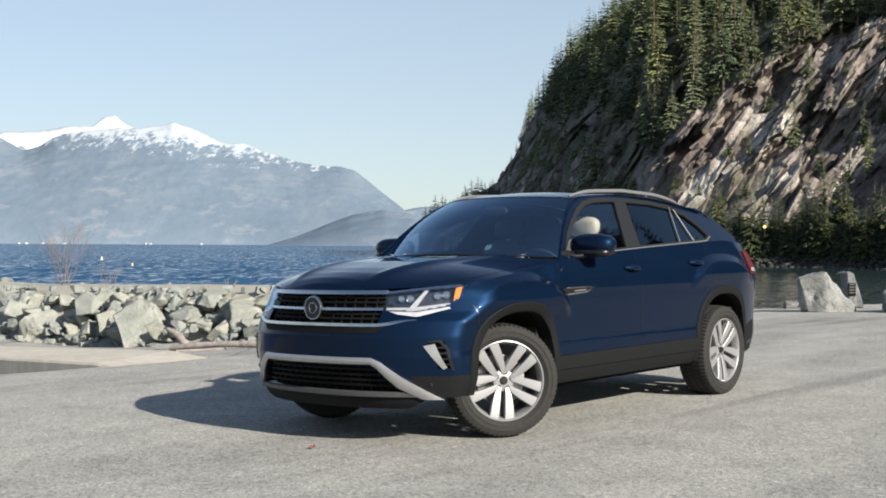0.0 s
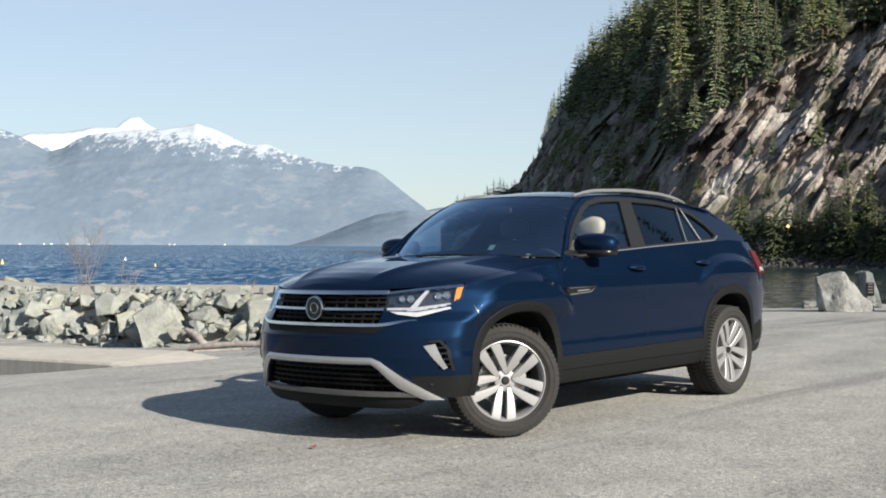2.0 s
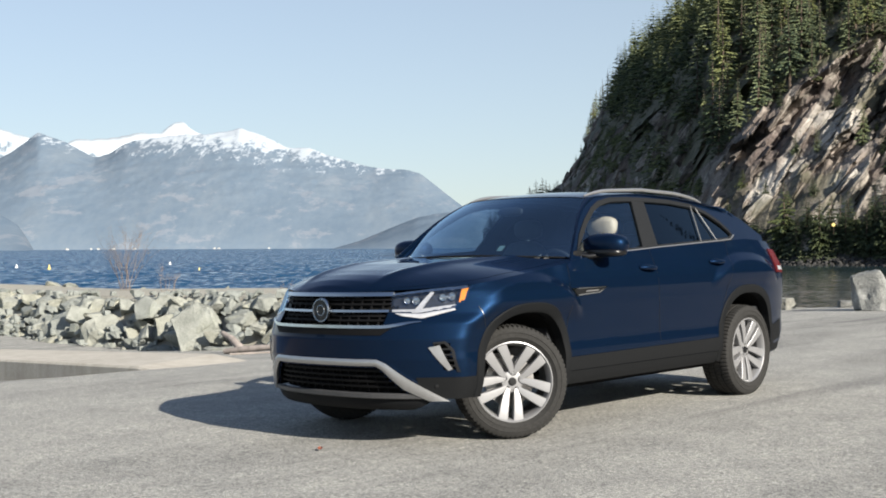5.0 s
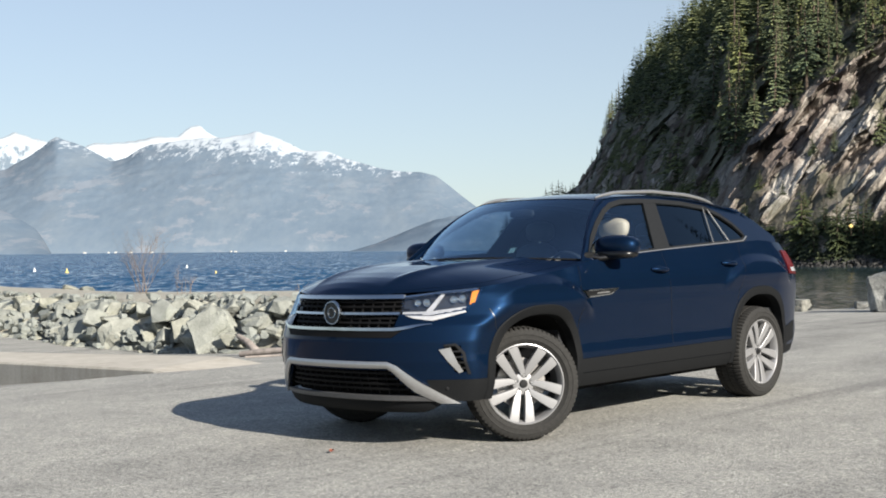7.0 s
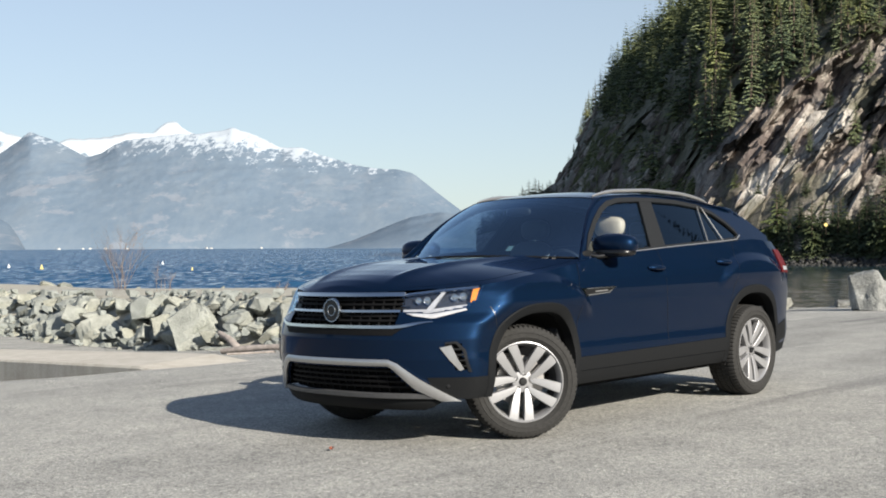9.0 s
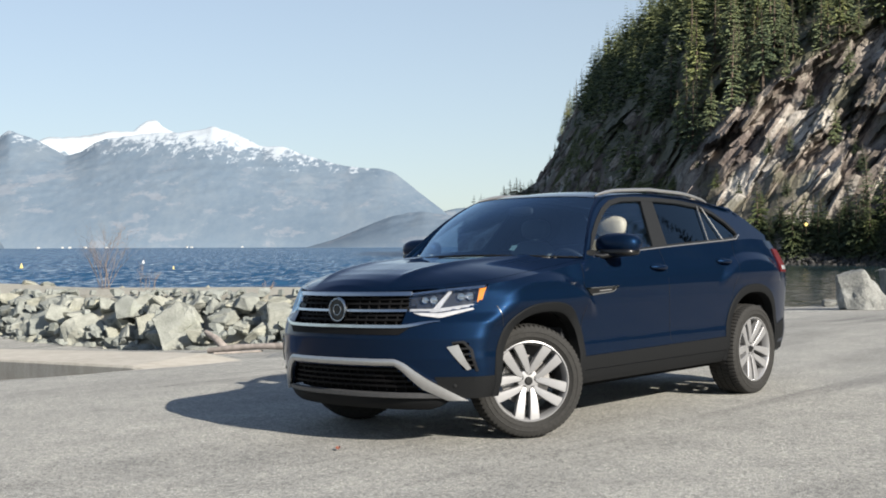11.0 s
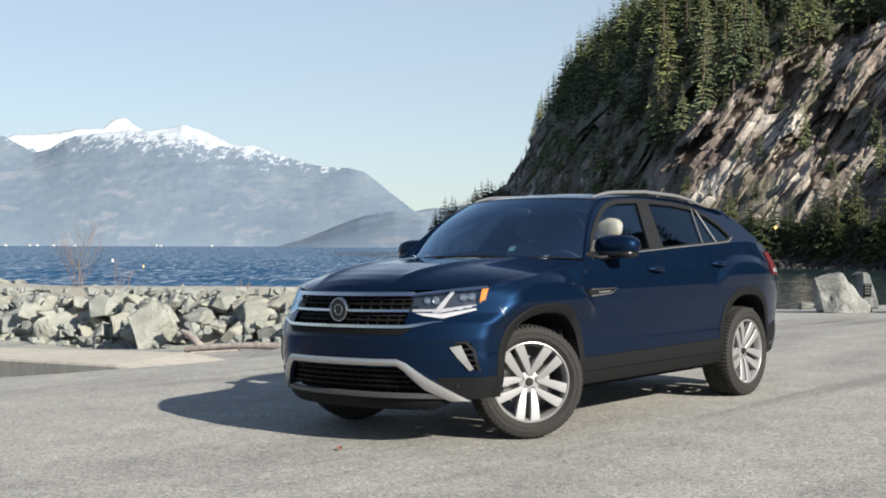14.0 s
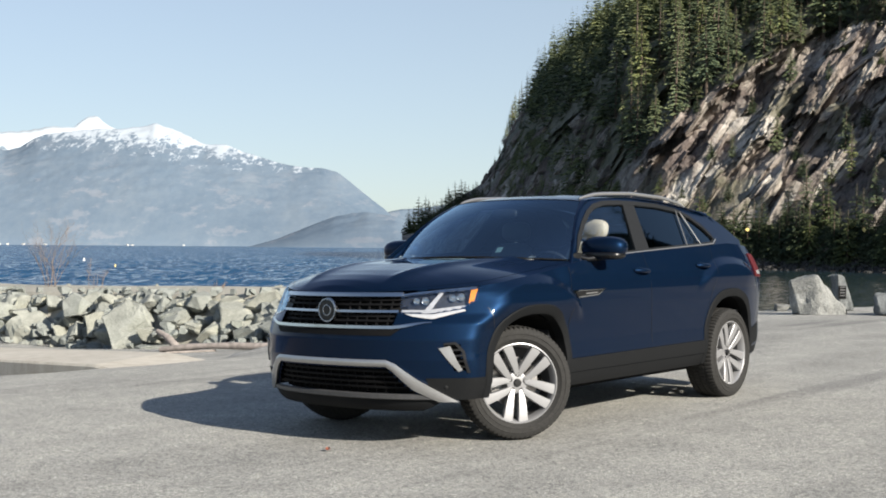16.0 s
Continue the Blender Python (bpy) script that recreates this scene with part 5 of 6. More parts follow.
# interior
bm = bmesh.new()
bmesh.ops.create_cube(bm, size=1.0, matrix=Matrix.Translation((-0.5, 0, 0.58)) @ Matrix.Diagonal((3.2, 1.72, 0.3, 1)))
part("cabin_floor", bm, DASH, SUV)
rows = []
for y in np.linspace(-0.82, 0.82, 14):
    rows.append([(screen_base(y) - 0.02, y, 1.19), (screen_base(y) - 0.3, y, 1.175), (0.42, y, 1.15 + 0.03 * math.exp(-((y - 0.38) / 0.2) ** 2)), (0.36, y, 1.06), (0.45, y, 0.7)])
shaded(part("dashboard", grid_mesh(rows), DASH, SUV))
# cabin shade on the passenger seat and bench is in their leather colour
for y, hide, words in ((0.38, LEATHER, "beige leather"), (-0.38, SEAT_SHADED, "shade-darkened leather")):
    seat = shaded(part("front_seat", blob((-0.22, y, 1.0), (0.10, 0.24, 0.34), 3.0), hide, SUV, words + " front seat"), 60)
    seat_base = shaded(part("seat_cushion", blob((0.06, y, 0.76), (0.30, 0.25, 0.10), 3.0), hide, seat), 60)
    shaded(part("headrest", blob((-0.27, y, 1.43), (0.06, 0.14, 0.085), 2.8), hide, seat, words + " headrest"), 60)
    tube("headrest_post", [(-0.26, y, 1.26), (-0.265, y, 1.36)], 0.01, CHROME, seat, "", 6)
bench = shaded(part("rear_seat", blob((-1.25, 0, 1.02), (0.11, 0.66, 0.36), 3.5), SEAT_SHADED, SUV, "shade-darkened leather rear bench seat"), 60)
for y in (-0.42, 0, 0.42):
    shaded(part("headrest", blob((-1.30, y, 1.42), (0.05, 0.12, 0.075), 2.8), SEAT_SHADED, bench), 60)
ring = [(0.30 + 0.075 * math.sin(a), 0.38 + 0.185 * math.cos(a), 1.08 + 0.17 * math.sin(a)) for a in np.linspace(0, 2 * math.pi, 33)]
tube("steering_wheel", ring, 0.015, DASH, SUV, "shade-darkened leather steering wheel", 8)
shaded(part("rear_view_mirror", blob((0.42, 0.0, 1.56), (0.02, 0.12, 0.035), 3.0), DASH, SUV), 60)
for x, y, z, w, h in ((0.90, 0.31, 1.275, 0.05, 0.018),):
    P = np.array([[(x, y - w / 2, z + h), (x, y + w / 2, z + h)], [(x + 0.04, y - w / 2, z - h), (x + 0.04, y + w / 2, z - h)]])
    part("paper_slip", solid(P, 0.001), PAPER, SUV, "white paper slip behind the windscreen")


# wheels
def wheel(name, m, phase, label):
    hub = empty(name, None, SUV)
    hub.matrix_local = m
    hub["label"] = label
    prof = [(0.266, -0.115), (0.285, -0.128), (0.325, -0.135), (0.352, -0.130), (0.370, -0.118), (0.378, -0.095), (0.380, -0.062), (0.372, -0.060), (0.372, -0.050), (0.381, -0.048), (0.381, -0.008), (0.373, -0.006), (0.373, 0.006), (0.381, 0.008), (0.381, 0.048), (0.372, 0.050), (0.372, 0.060), (0.380, 0.062), (0.378, 0.095), (0.370, 0.118), (0.352, 0.130), (0.336, 0.134), (0.334, 0.1375), (0.329, 0.138), (0.326, 0.135), (0.306, 0.135), (0.304, 0.1375), (0.297, 0.137), (0.294, 0.133), (0.285, 0.128), (0.266, 0.115)]
    notch = {4: 0.008, 5: 0.010, 6: 0.008, 9: 0.006, 10: 0.006, 13: 0.006, 14: 0.006, 17: 0.008, 18: 0.010, 19: 0.008}
    shaded(part("tyre", lathe(prof, 280, lambda i, k: -notch.get(i, 0) if k % 4 == (0 if i < 12 else 2) else 0), RUBBER, hub, "black all-season tyre"), 35)
    rim = shaded(part("rim", lathe(((0.262, -0.11), (0.245, -0.09), (0.235, 0.0), (0.242, 0.07), (0.250, 0.100), (0.256, 0.118), (0.264, 0.126), (0.270, 0.124), (0.271, 0.112)), 72), ALLOY, hub, "bright silver five twin-spoke alloy rim"), 40)
    shaded(part("barrel", lathe(((0.236, -0.08), (0.234, 0.01), (0.239, 0.068)), 48), ALLOY_DARK, rim), 40)
    for k in range(5):
        for s in (-1, 1):
            a0 = phase + 2 * math.pi * k / 5
            rows = []
            for r, off, w, y, dp in ((0.045, 0.022, 0.029, 0.088, 0.03), (0.09, 0.034, 0.045, 0.097, 0.03), (0.15, 0.041, 0.057, 0.109, 0.028), (0.21, 0.046, 0.065, 0.117, 0.025), (0.254, 0.049, 0.071, 0.119, 0.02)):
                base = np.array((math.cos(a0), 0, math.sin(a0)))
                side_v = np.array((-math.sin(a0), 0, math.cos(a0))) * s
                c = base * r + side_v * off
                up = np.array((0, 1, 0))
                lo, hi = c - side_v * w * 0.42, c + side_v * w * 0.58
                rows.append([lo + up * (y - dp - 0.02), lo + up * (y - 0.005), lo + side_v * 0.004 + up * (y - 0.001), c + up * y, hi - side_v * 0.004 + up * (y - 0.001), hi + up * (y - 0.005), hi + up * (y - dp - 0.02)])
            bm = grid_mesh(rows)
            bmesh.ops.recalc_face_normals(bm, faces=bm.faces)
            shaded(part("spoke", bm, ALLOY, rim), 30)
    shaded(part("hub_face", lathe(((0.0, 0.083), (0.05, 0.083), (0.072, 0.078), (0.080, 0.06), (0.080, 0.0)), 40), ALLOY, rim), 40)
    shaded(part("centre_cap", lathe(((0.0, 0.096), (0.023, 0.095), (0.027, 0.090), (0.029, 0.08)), 32), BLACK, rim, "dark round centre cap"), 40)
    for k in range(5):
        a = phase + math.pi / 5 + 2 * math.pi * k / 5
        bm = lathe(((0.0, 0.078), (0.008, 0.078), (0.013, 0.088), (0.015, 0.086), (0.015, 0.06)), 16)
        bm.transform(Matrix.Translation((0.056 * math.cos(a), 0.003, 0.056 * math.sin(a))))
        shaded(part("wheel_bolt", bm, ALLOY_DARK, rim), 40)
    shaded(part("brake_disc", lathe(((0.06, 0.01), (0.17, 0.01), (0.17, -0.02), (0.06, -0.02)), 48), BRAKE, hub), 40)
    return hub


STEER = -35.0
for side in (1, -1):
    flip = Matrix.Rotation(0 if side > 0 else math.pi, 4, "Z")
    kx, ky = 1.46, 0.79 * side
    turn = pose(kx, ky, 0.3785, 0, 0, STEER)
    wheel("front_wheel", turn @ pose(0.0, 0.055 * side, 0) @ flip, radians(-84 if side > 0 else 30), "turned front wheel with a silver alloy rim")
    wheel("rear_wheel", pose(-1.49, 0.86 * side, 0.3785) @ flip, radians(-85 if side > 0 else 10), "rear wheel with a silver alloy rim")

# ---- rocks ----
RIGHT = Vector((-0.637, 0.770, 0))
FAR = Vector((-0.770, -0.637, 0))


def facing(r, f, u, h):
    """A cutting plane by its lean to the right, away and up, as the lot is seen."""
    n = RIGHT * r + FAR * f + Vector((0, 0, u))
    return (n.x, n.y, n.z, h)


def rock_mesh(name, seed, planes=11, squash=(1, 1, 0.8), fine=1, rough=0.03, material=None, cuts=(), edge=0.035):
    """An angular broken stone: the solid inside a set of planes, with chipped edges and a rough skin."""
    rng = np.random.RandomState(seed)
    n = rng.normal(size=(planes, 3))
    h = rng.uniform(0.55, 0.9, planes)
    guard = np.concatenate([np.eye(3), -np.eye(3)])
    n = np.concatenate([n, guard] + ([np.array([c[:3] for c in cuts], float)] if len(cuts) else []))
    h = np.concatenate([h, np.full(6, 1.0)] + ([[c[3] for c in cuts]] if len(cuts) else []))
    n /= np.linalg.norm(n, axis=1, keepdims=True)
    idx = np.array(list(itertools.combinations(range(len(n)), 3)))
    M, R = n[idx], h[idx]
    ok = np.abs(np.linalg.det(M)) > 1e-3
    pts = np.linalg.solve(M[ok], R[ok][..., None])[..., 0]
    pts = pts[np.all(pts @ n.T <= h + 1e-6, axis=1)]
    pts = np.unique(np.round(pts, 4), axis=0)
    bm = bmesh.new()
    for q in pts:
        bm.verts.new(q)
    bmesh.ops.remove_doubles(bm, verts=bm.verts, dist=0.03)
    bmesh.ops.convex_hull(bm, input=bm.verts)
    bmesh.ops.delete(bm, geom=[v for v in bm.verts if not v.link_faces], context="VERTS")
    bmesh.ops.dissolve_limit(bm, angle_limit=radians(4), verts=bm.verts, edges=bm.edges)
    bmesh.ops.bevel(bm, geom=bm.edges[:], offset=edge, segments=1, affect="EDGES")
    bmesh.ops.triangulate(bm, faces=bm.faces)
    for _ in range(fine):
        bmesh.ops.subdivide_edges(bm, edges=[e for e in bm.edges if e.calc_length() > 0.22], cuts=1)
        bmesh.ops.triangulate(bm, faces=bm.faces)
    bm.normal_update()
    for v in bm.verts:
        q, u = v.co.copy(), v.normal.copy()
        k = noise.noise(q * 2.3 + Vector((seed, 0, 0))) + 0.6 * noise.noise(q * 6 + Vector((seed, 5, 0)))
        q += u * rough * k
        v.co = (q.x * squash[0], q.y * squash[1], q.z * squash[2])
    bmesh.ops.recalc_face_normals(bm, faces=bm.faces)
    me = bpy.data.meshes.new(name)
    bm.to_mesh(me)
    bm.free()
    me.materials.append(material)
    me.polygons.foreach_set("use_smooth", [True] * len(me.polygons))
    me.set_sharp_from_angle(angle=radians(14))
    return me


RR = np.random.RandomState(7)
stones = [rock_mesh("rock", 100 + k, 9 + k % 6, (1.15, 0.78 + 0.07 * (k % 5), 0.5 + 0.07 * (k % 4)), 1, 0.10, RIPRAP, (), 0.065) for k in range(24)]


def stone(x, y, z, size, mesh=None, turn=None):
    ob = new("rock", mesh or stones[RR.randint(len(stones))])
    ob.parent = bank
    ob.matrix_local = Matrix.LocRotScale((x, y, z), Euler(turn or tuple(RR.uniform(-0.42, 0.42, 2)) + (RR.uniform(0, 6.28),)), (size, size, size))
    return ob


slab = rock_mesh("rock", 140, 6, (1, 1, 0.92), 2, 0.12, RIPRAP, (facing(-0.15, -0.85, 0.45, 0.42), facing(-0.8, -0.1, -0.35, 0.72), facing(0.85, -0.1, 0.45, 0.8), facing(-0.55, -0.1, 0.8, 0.72), facing(0.3, -0.1, -0.9, 0.85), facing(0.1, 1, 0, 0.5)))
stone(-14.85, -24.9, -1.08, 0.88, slab, (0.0, 0.0, 0.0))
big = [(-27.6, 0.62, -1.2), (-31.6, 0.78, -1.6), (-34.2, 0.72, -1.5), (-22.4, 0.62, -1.1), (-37.0, 0.8, -1.7), (-29.5, 0.6, -0.75), (-20.6, 0.6, -0.75), (-40.5, 0.8, -1.9)]
clear = big + [(-24.9, 1.1, -1.1)]
for y, size, z in big:
    stone(bank_front(y) - 0.9, y, z, size)
y = -16.5
while y > -58:
    foot, top = low_z(y), bank_top(y)
    for level, (f, inset) in enumerate(((-0.12, -0.55), (0.02, 0.1), (0.30, 0.5), (0.58, 0.95), (0.84, 1.5), (0.90, 2.15))):
        if all(abs(y - b[0]) > b[1] * 0.75 or level > 3 for b in clear) or level in (0, 1, 5):
            size = RR.uniform(0.25, 0.58) * (0.66 if level in (0, 1, 5) else 1.0) * (1.25 if RR.rand() < 0.15 else 1)
            stone(bank_front(y) - inset + RR.uniform(-0.15, 0.15), y + RR.uniform(-0.3, 0.3), foot + (top - foot - 0.1) * f - 0.10 + RR.uniform(-0.1, 0.06), size)
    y -= 0.43 + 0.006 * (-y - 16)
for y, size in ((-31.5, 0.16), (-38.5, 0.2), (-44.5, 0.34), (-47.0, 0.4), (-24.0, 0.16), (-22.6, 0.14)):
    stone(bank_front(y) - 5.7, y, bank_top(y) - 0.02, size)
# small rubble in one mesh at the foot
verts, faces = [], []
base_me = rock_mesh("pebble", 300, 6, (1, 0.9, 0.7), 0, 0.05, RIPRAP)
bv = np.array([v.co[:] for v in base_me.vertices])
bf = [tuple(p.vertices) for p in base_me.polygons]
for k in range(420):
    y = -16 - 40 * RR.rand() ** 1.2
    f = RR.rand()
    x = bank_front(y) + 0.35 - 2.6 * f
    z = low_z(y) + (bank_top(y) - low_z(y)) * np.clip(f * 1.25, 0, 1) - 0.05
    a = RR.uniform(0, 6.28)
    s = RR.uniform(0.07, 0.2)
    rot = np.array([[math.cos(a), -math.sin(a), 0], [math.sin(a), math.cos(a), 0], [0, 0, 1]])
    o = len(verts)
    verts += (bv @ rot.T * s + (x, y, z)).tolist()
    faces += [tuple(i + o for i in t) for t in bf]
rubble = tagged(from_arrays("rubble", verts, faces, RIPRAP), "small broken stones between the breakwater rocks", "rubble", kind="stuff")

# driftwood at the rocks' foot
def log(name, a, b, r0, r1, label, bend=0.05):
    p = np.array([np.array(a) * (1 - u) + np.array(b) * u + np.array((0, 0, bend * math.sin(u * 4))) for u in np.linspace(0, 1, 12)])
    ob = tube(name, p, list(np.linspace(r0, r1, 12) * (1 + 0.08 * RR.randn(12))), DRIFTWOOD, None, "", 12)
    return tagged(ob, label, "log")


log("driftwood_log", (-12.3, -20.2, -1.42), (-13.2, -16.7, -1.17), 0.075, 0.10, "long grey driftwood log lying against the rocks")
log("driftwood_plank", (-11.8, -19.35, -1.42), (-12.76, -18.58, -1.38), 0.026, 0.03, "pale weathered driftwood pole on the beach", 0.0)
log("driftwood_branch", (-12.9, -20.3, -1.42), (-12.95, -21.15, -0.98), 0.12, 0.06, "grey driftwood branch leaning on the rocks")

# ---- boulders at the lot's edge ----
def boulder(name, place, seed, size, cuts, label, turn=0.0, squash=(1, 1, 1), planes=4, material=BOULDER):
    me = rock_mesh(name, seed, planes, squash, 3, 0.08, material, cuts, 0.05)
    ob = new(name, me)
    low = min(v.co.z for v in me.vertices)
    ob.matrix_world = Matrix.LocRotScale(Vector(place) - Vector((0, 0, (low + 0.03) * size)), Euler((0, 0, turn)), (size, size, size))
    return tagged(ob, label, "boulder", "boulders along the lot's edge")


boulder("boulder", (-16.43, -4.40, -0.06), 5, 0.59, (facing(-1, -0.1, -0.12, 0.84), facing(0.72, -0.1, 0.68, 0.42), facing(-0.45, -0.75, 0.25, 0.60), facing(0.15, -0.9, 0.35, 0.55), facing(-0.25, 0, 1, 0.66), facing(0, 0, -1, 0.6), facing(0.95, 0, 0.1, 0.95)),
        "large grey granite boulder with a slanting face on the asphalt", 0.0, (1.0, 1.0, 1.1))
boulder("memorial_stone", (-18.3, -4.6, -0.05), 9, 0.38, (facing(-1, 0, -0.05, 0.34), facing(0.86, 0, 0.36, 0.45), facing(0, -1, 0.1, 0.5), facing(-0.2, 0, 1, 0.98), facing(0, 0, -1, 0.6)), "upright grey stone with a dark plaque", 0.0, (0.85, 0.85, 1.32))
boulder("boulder", (-16.7, -2.75, 0.03), 15, 0.52, (facing(-0.7, -0.3, 0.6, 0.62), facing(0, 0, 1, 0.5), facing(0, 0, -1, 0.5)), "pale low granite boulder on the asphalt", 0.6, (1, 1, 0.8))
for px, dist, size, seed, words in ((1284, 28.5, 0.24, 21, "pale stone at the edge of the asphalt"), (1317, 29.5, 0.20, 23, "small dark brown stone at the edge of the asphalt"), (1391, 28.9, 0.15, 25, "small pale stone at the water's edge")):
    x, y = polar(math.atan((px - 784) * PX), dist)
    boulder("boulder", (float(x), float(y), max(float(ground_z(x, y)), -0.32) - 0.03), seed, size, (facing(0, 0, 1, 0.6),), words, 0.3 * seed, (1.2, 1, 0.75), 10)
P0 = Vector((-18.3, -4.6, -0.05)) - FAR * 0.185 - RIGHT * 0.03
rows = [[P0 + RIGHT * (0.08 * i) + Vector((0, 0, z)) for i in (-1, 1)] for z in (0.56, 0.28)]
bm = solid([[tuple(p) for p in r] for r in rows], 0.02)
plaque = tagged(link("plaque", bm, LINER), "dark metal plaque with pale lines on the upright stone", "plaque")
for k in range(4):
    z = 0.53 - 0.06 * k
    rows = [[P0 - FAR * 0.004 + RIGHT * (0.055 * i) + Vector((0, 0, z + d)) for i in (-1, 1)] for d in (0.012, -0.012)]
    part("text_bar", solid([[tuple(p) for p in r] for r in rows], 0.008), ALLOY_DARK, plaque)

# ---- blocks and slabs that stand out of the headland's face ----
def outcrops(name, count, want, longest, seed, label):
    """Broken granite blocks, long along the dip, half sunk in the face."""
    rng = np.random.RandomState(seed)
    pool = np.concatenate([np.stack([hx[(D > 12) & (Z > 2)], hy[(D > 12) & (Z > 2)], Z[(D > 12) & (Z > 2)], A[(D > 12) & (Z > 2)]], 1), np.stack([fx_[ok], fy_[ok], SZ[ok], SAng[ok]], 1)])
    px, py = seen_at(pool[:, 0], pool[:, 1], pool[:, 2], pool[:, 3])
    pool = pool[want(px, py)]
    pick = pool[rng.randint(len(pool), size=count)]
    shapes = [rock_mesh("block", 600 + k, 7, (1, 1, 1), 0, 0.06, CLIFF, (), 0.05) for k in range(10)]
    arrays = [(np.array([v.co[:] for v in me.vertices]), [tuple(p.vertices) for p in me.polygons]) for me in shapes]
    V, F, o = [], [], 0
    for x, y, z, at in pick:
        v, f = arrays[rng.randint(10)]
        dip = radians(rng.uniform(42, 64))
        length = longest * rng.uniform(0.3, 1.0) ** 1.3
        e1 = np.array(RIGHT) * math.cos(dip) + np.array((0, 0, math.sin(dip)))
        e3 = -np.array(FAR) + np.array(RIGHT) * rng.uniform(-0.4, 0.5) + np.array((0, 0, rng.uniform(-0.1, 0.5)))
        e3 -= e1 * (e3 @ e1)
        e3 /= np.linalg.norm(e3)
        e2 = np.cross(e3, e1)
        m = np.stack([e1 * length, e2 * length * rng.uniform(0.22, 0.5), e3 * length * rng.uniform(0.2, 0.4)])
        V.append(v @ m + (x, y, z))
        F += [tuple(i + o for i in q) for q in f]
        o += len(v)
    return tagged(from_arrays(name, np.concatenate(V).tolist(), F, CLIFF), label, "rocks", kind="stuff")


outcrops("cliff_blocks", 360, lambda px, py: (px > 1080) & (px < 1740) & (py < 385) & ~wooded_side(px, py), 4.6, 81, "broken granite blocks and slabs on the headland's face")
outcrops("shoulder_blocks", 150, lambda px, py: (px > 884) & (px < 1110) & (py > 190) & (py < 350), 4.2, 82, "grey granite outcrops on the headland's shaded shoulder")

# ---- conifers ----
def conifer_meshes(seed, height, radius, material, whorls=26, bare=0.12, ragged=0.35, sprays=3, full=1.0):
    rng = np.random.RandomState(seed)
    V, F = [], []
    for w in range(whorls):
        u = (w + rng.rand() * 0.7) / whorls
        z = height * (bare + (1 - bare) * u)
        reach = radius * (1 - u) ** 0.92 * (0.62 + 0.38 * min(1, u * 5)) * rng.uniform(0.75, 1.15) + 0.12
        count = 6 + int(4 * (1 - u))
        for k in range(count):
            a = rng.uniform(0, 6.28)
            L = reach * rng.uniform(1 - ragged, 1 + 0.25 * ragged)
            if rng.rand() < 0.08:
                continue
            dx, dy = math.cos(a), math.sin(a)
            droop = rng.uniform(0.12, 0.42) * L * (1 - 0.6 * u)
            for s in range(sprays):
                t0 = 0.12 + 0.90 / sprays * s
                t1 = min(1.0, t0 + 1.32 / sprays)
                wd = L * (0.25 - 0.165 / sprays * s) * (3 / sprays) ** 0.6 * full * rng.uniform(0.7, 1.25)
                p0 = np.array((dx * L * t0, dy * L * t0, z - droop * t0 ** 1.5 + rng.uniform(-0.03, 0.06) * L))
                p1 = np.array((dx * L * t1, dy * L * t1, z - droop * t1 ** 1.5 - rng.uniform(-0.06, 0.09) * L))
                sd = np.array((-dy, dx, 0)) * wd
                mid = (p0 + p1) / 2 - np.array((0, 0, rng.uniform(0.02, 0.08) * L))
                o = len(V)
                V += [p0, mid + sd, p1, mid - sd, p0 + (p1 - p0) * 0.4 + np.array((0, 0, 0.07 * L))]
                F += [(o, o + 4, o + 1), (o + 4, o + 2, o + 1), (o, o + 3, o + 4), (o + 4, o + 3, o + 2)]
    me = bpy.data.meshes.new("crown")
    me.from_pydata([tuple(p) for p in V], [], F)
    me.materials.append(material)
    n = 7
    r0 = height * 0.014 + 0.05
    rows = [[(r * math.cos(6.2832 * k / n), r * math.sin(6.2832 * k / n), z) for k in range(n)] for r, z in ((r0 * 1.3, -1.5), (r0, height * 0.1), (r0 * 0.6, height * 0.55), (0.02, height * 0.99))]
    bm = grid_mesh(rows, True)
    tm = bpy.data.meshes.new("trunk")
    bm.to_mesh(tm)
    bm.free()
    tm.materials.append(BARK)
    return me, tm


def tree(meshes, place, size, turn, label, group, category="tree"):
    crown, trunk = meshes
    top = new("conifer")
    top.matrix_world = Matrix.LocRotScale(Vector(place), Euler((RR.uniform(-0.03, 0.03), RR.uniform(-0.03, 0.03), turn)), (size * RR.uniform(0.9, 1.15), size * RR.uniform(0.9, 1.15), size))
    for name, me in (("trunk", trunk), ("crown", crown)):
        o = new(name, me)
        o.parent = top
    return tagged(top, label, category, group)


plain_tree = [conifer_meshes(430 + k, 20.0, 3.6, NEEDLES, 15, 0.08, 0.5) for k in range(3)]
mid = [conifer_meshes(420 + k, 20.0, 3.6 + 0.5 * (k % 3), NEEDLES, 20, 0.08, 0.55, 2, 0.75) for k in range(5)]
tall = [conifer_meshes(400 + k, 20.0, 3.4 + 0.5 * (k % 4), NEEDLES, 26 + 3 * (k % 3), 0.06 + 0.06 * (k % 3), 0.55, 3, 0.72) for k in range(7)]
young = [conifer_meshes(450 + k, 9.0, 2.9, NEEDLES_LIGHT, 28, 0.0, 0.45, 5, 0.85) for k in range(4)]


def forest(px, py):
    """How likely a tree stands at these angles: thick above the slabs, sparse on the ledges."""
    return np.where(wooded_side(px, py), 1.0, np.where(px < 1110, 0.75, 0.12)) + 0.5 * ((px > 1490) & (py < 330))


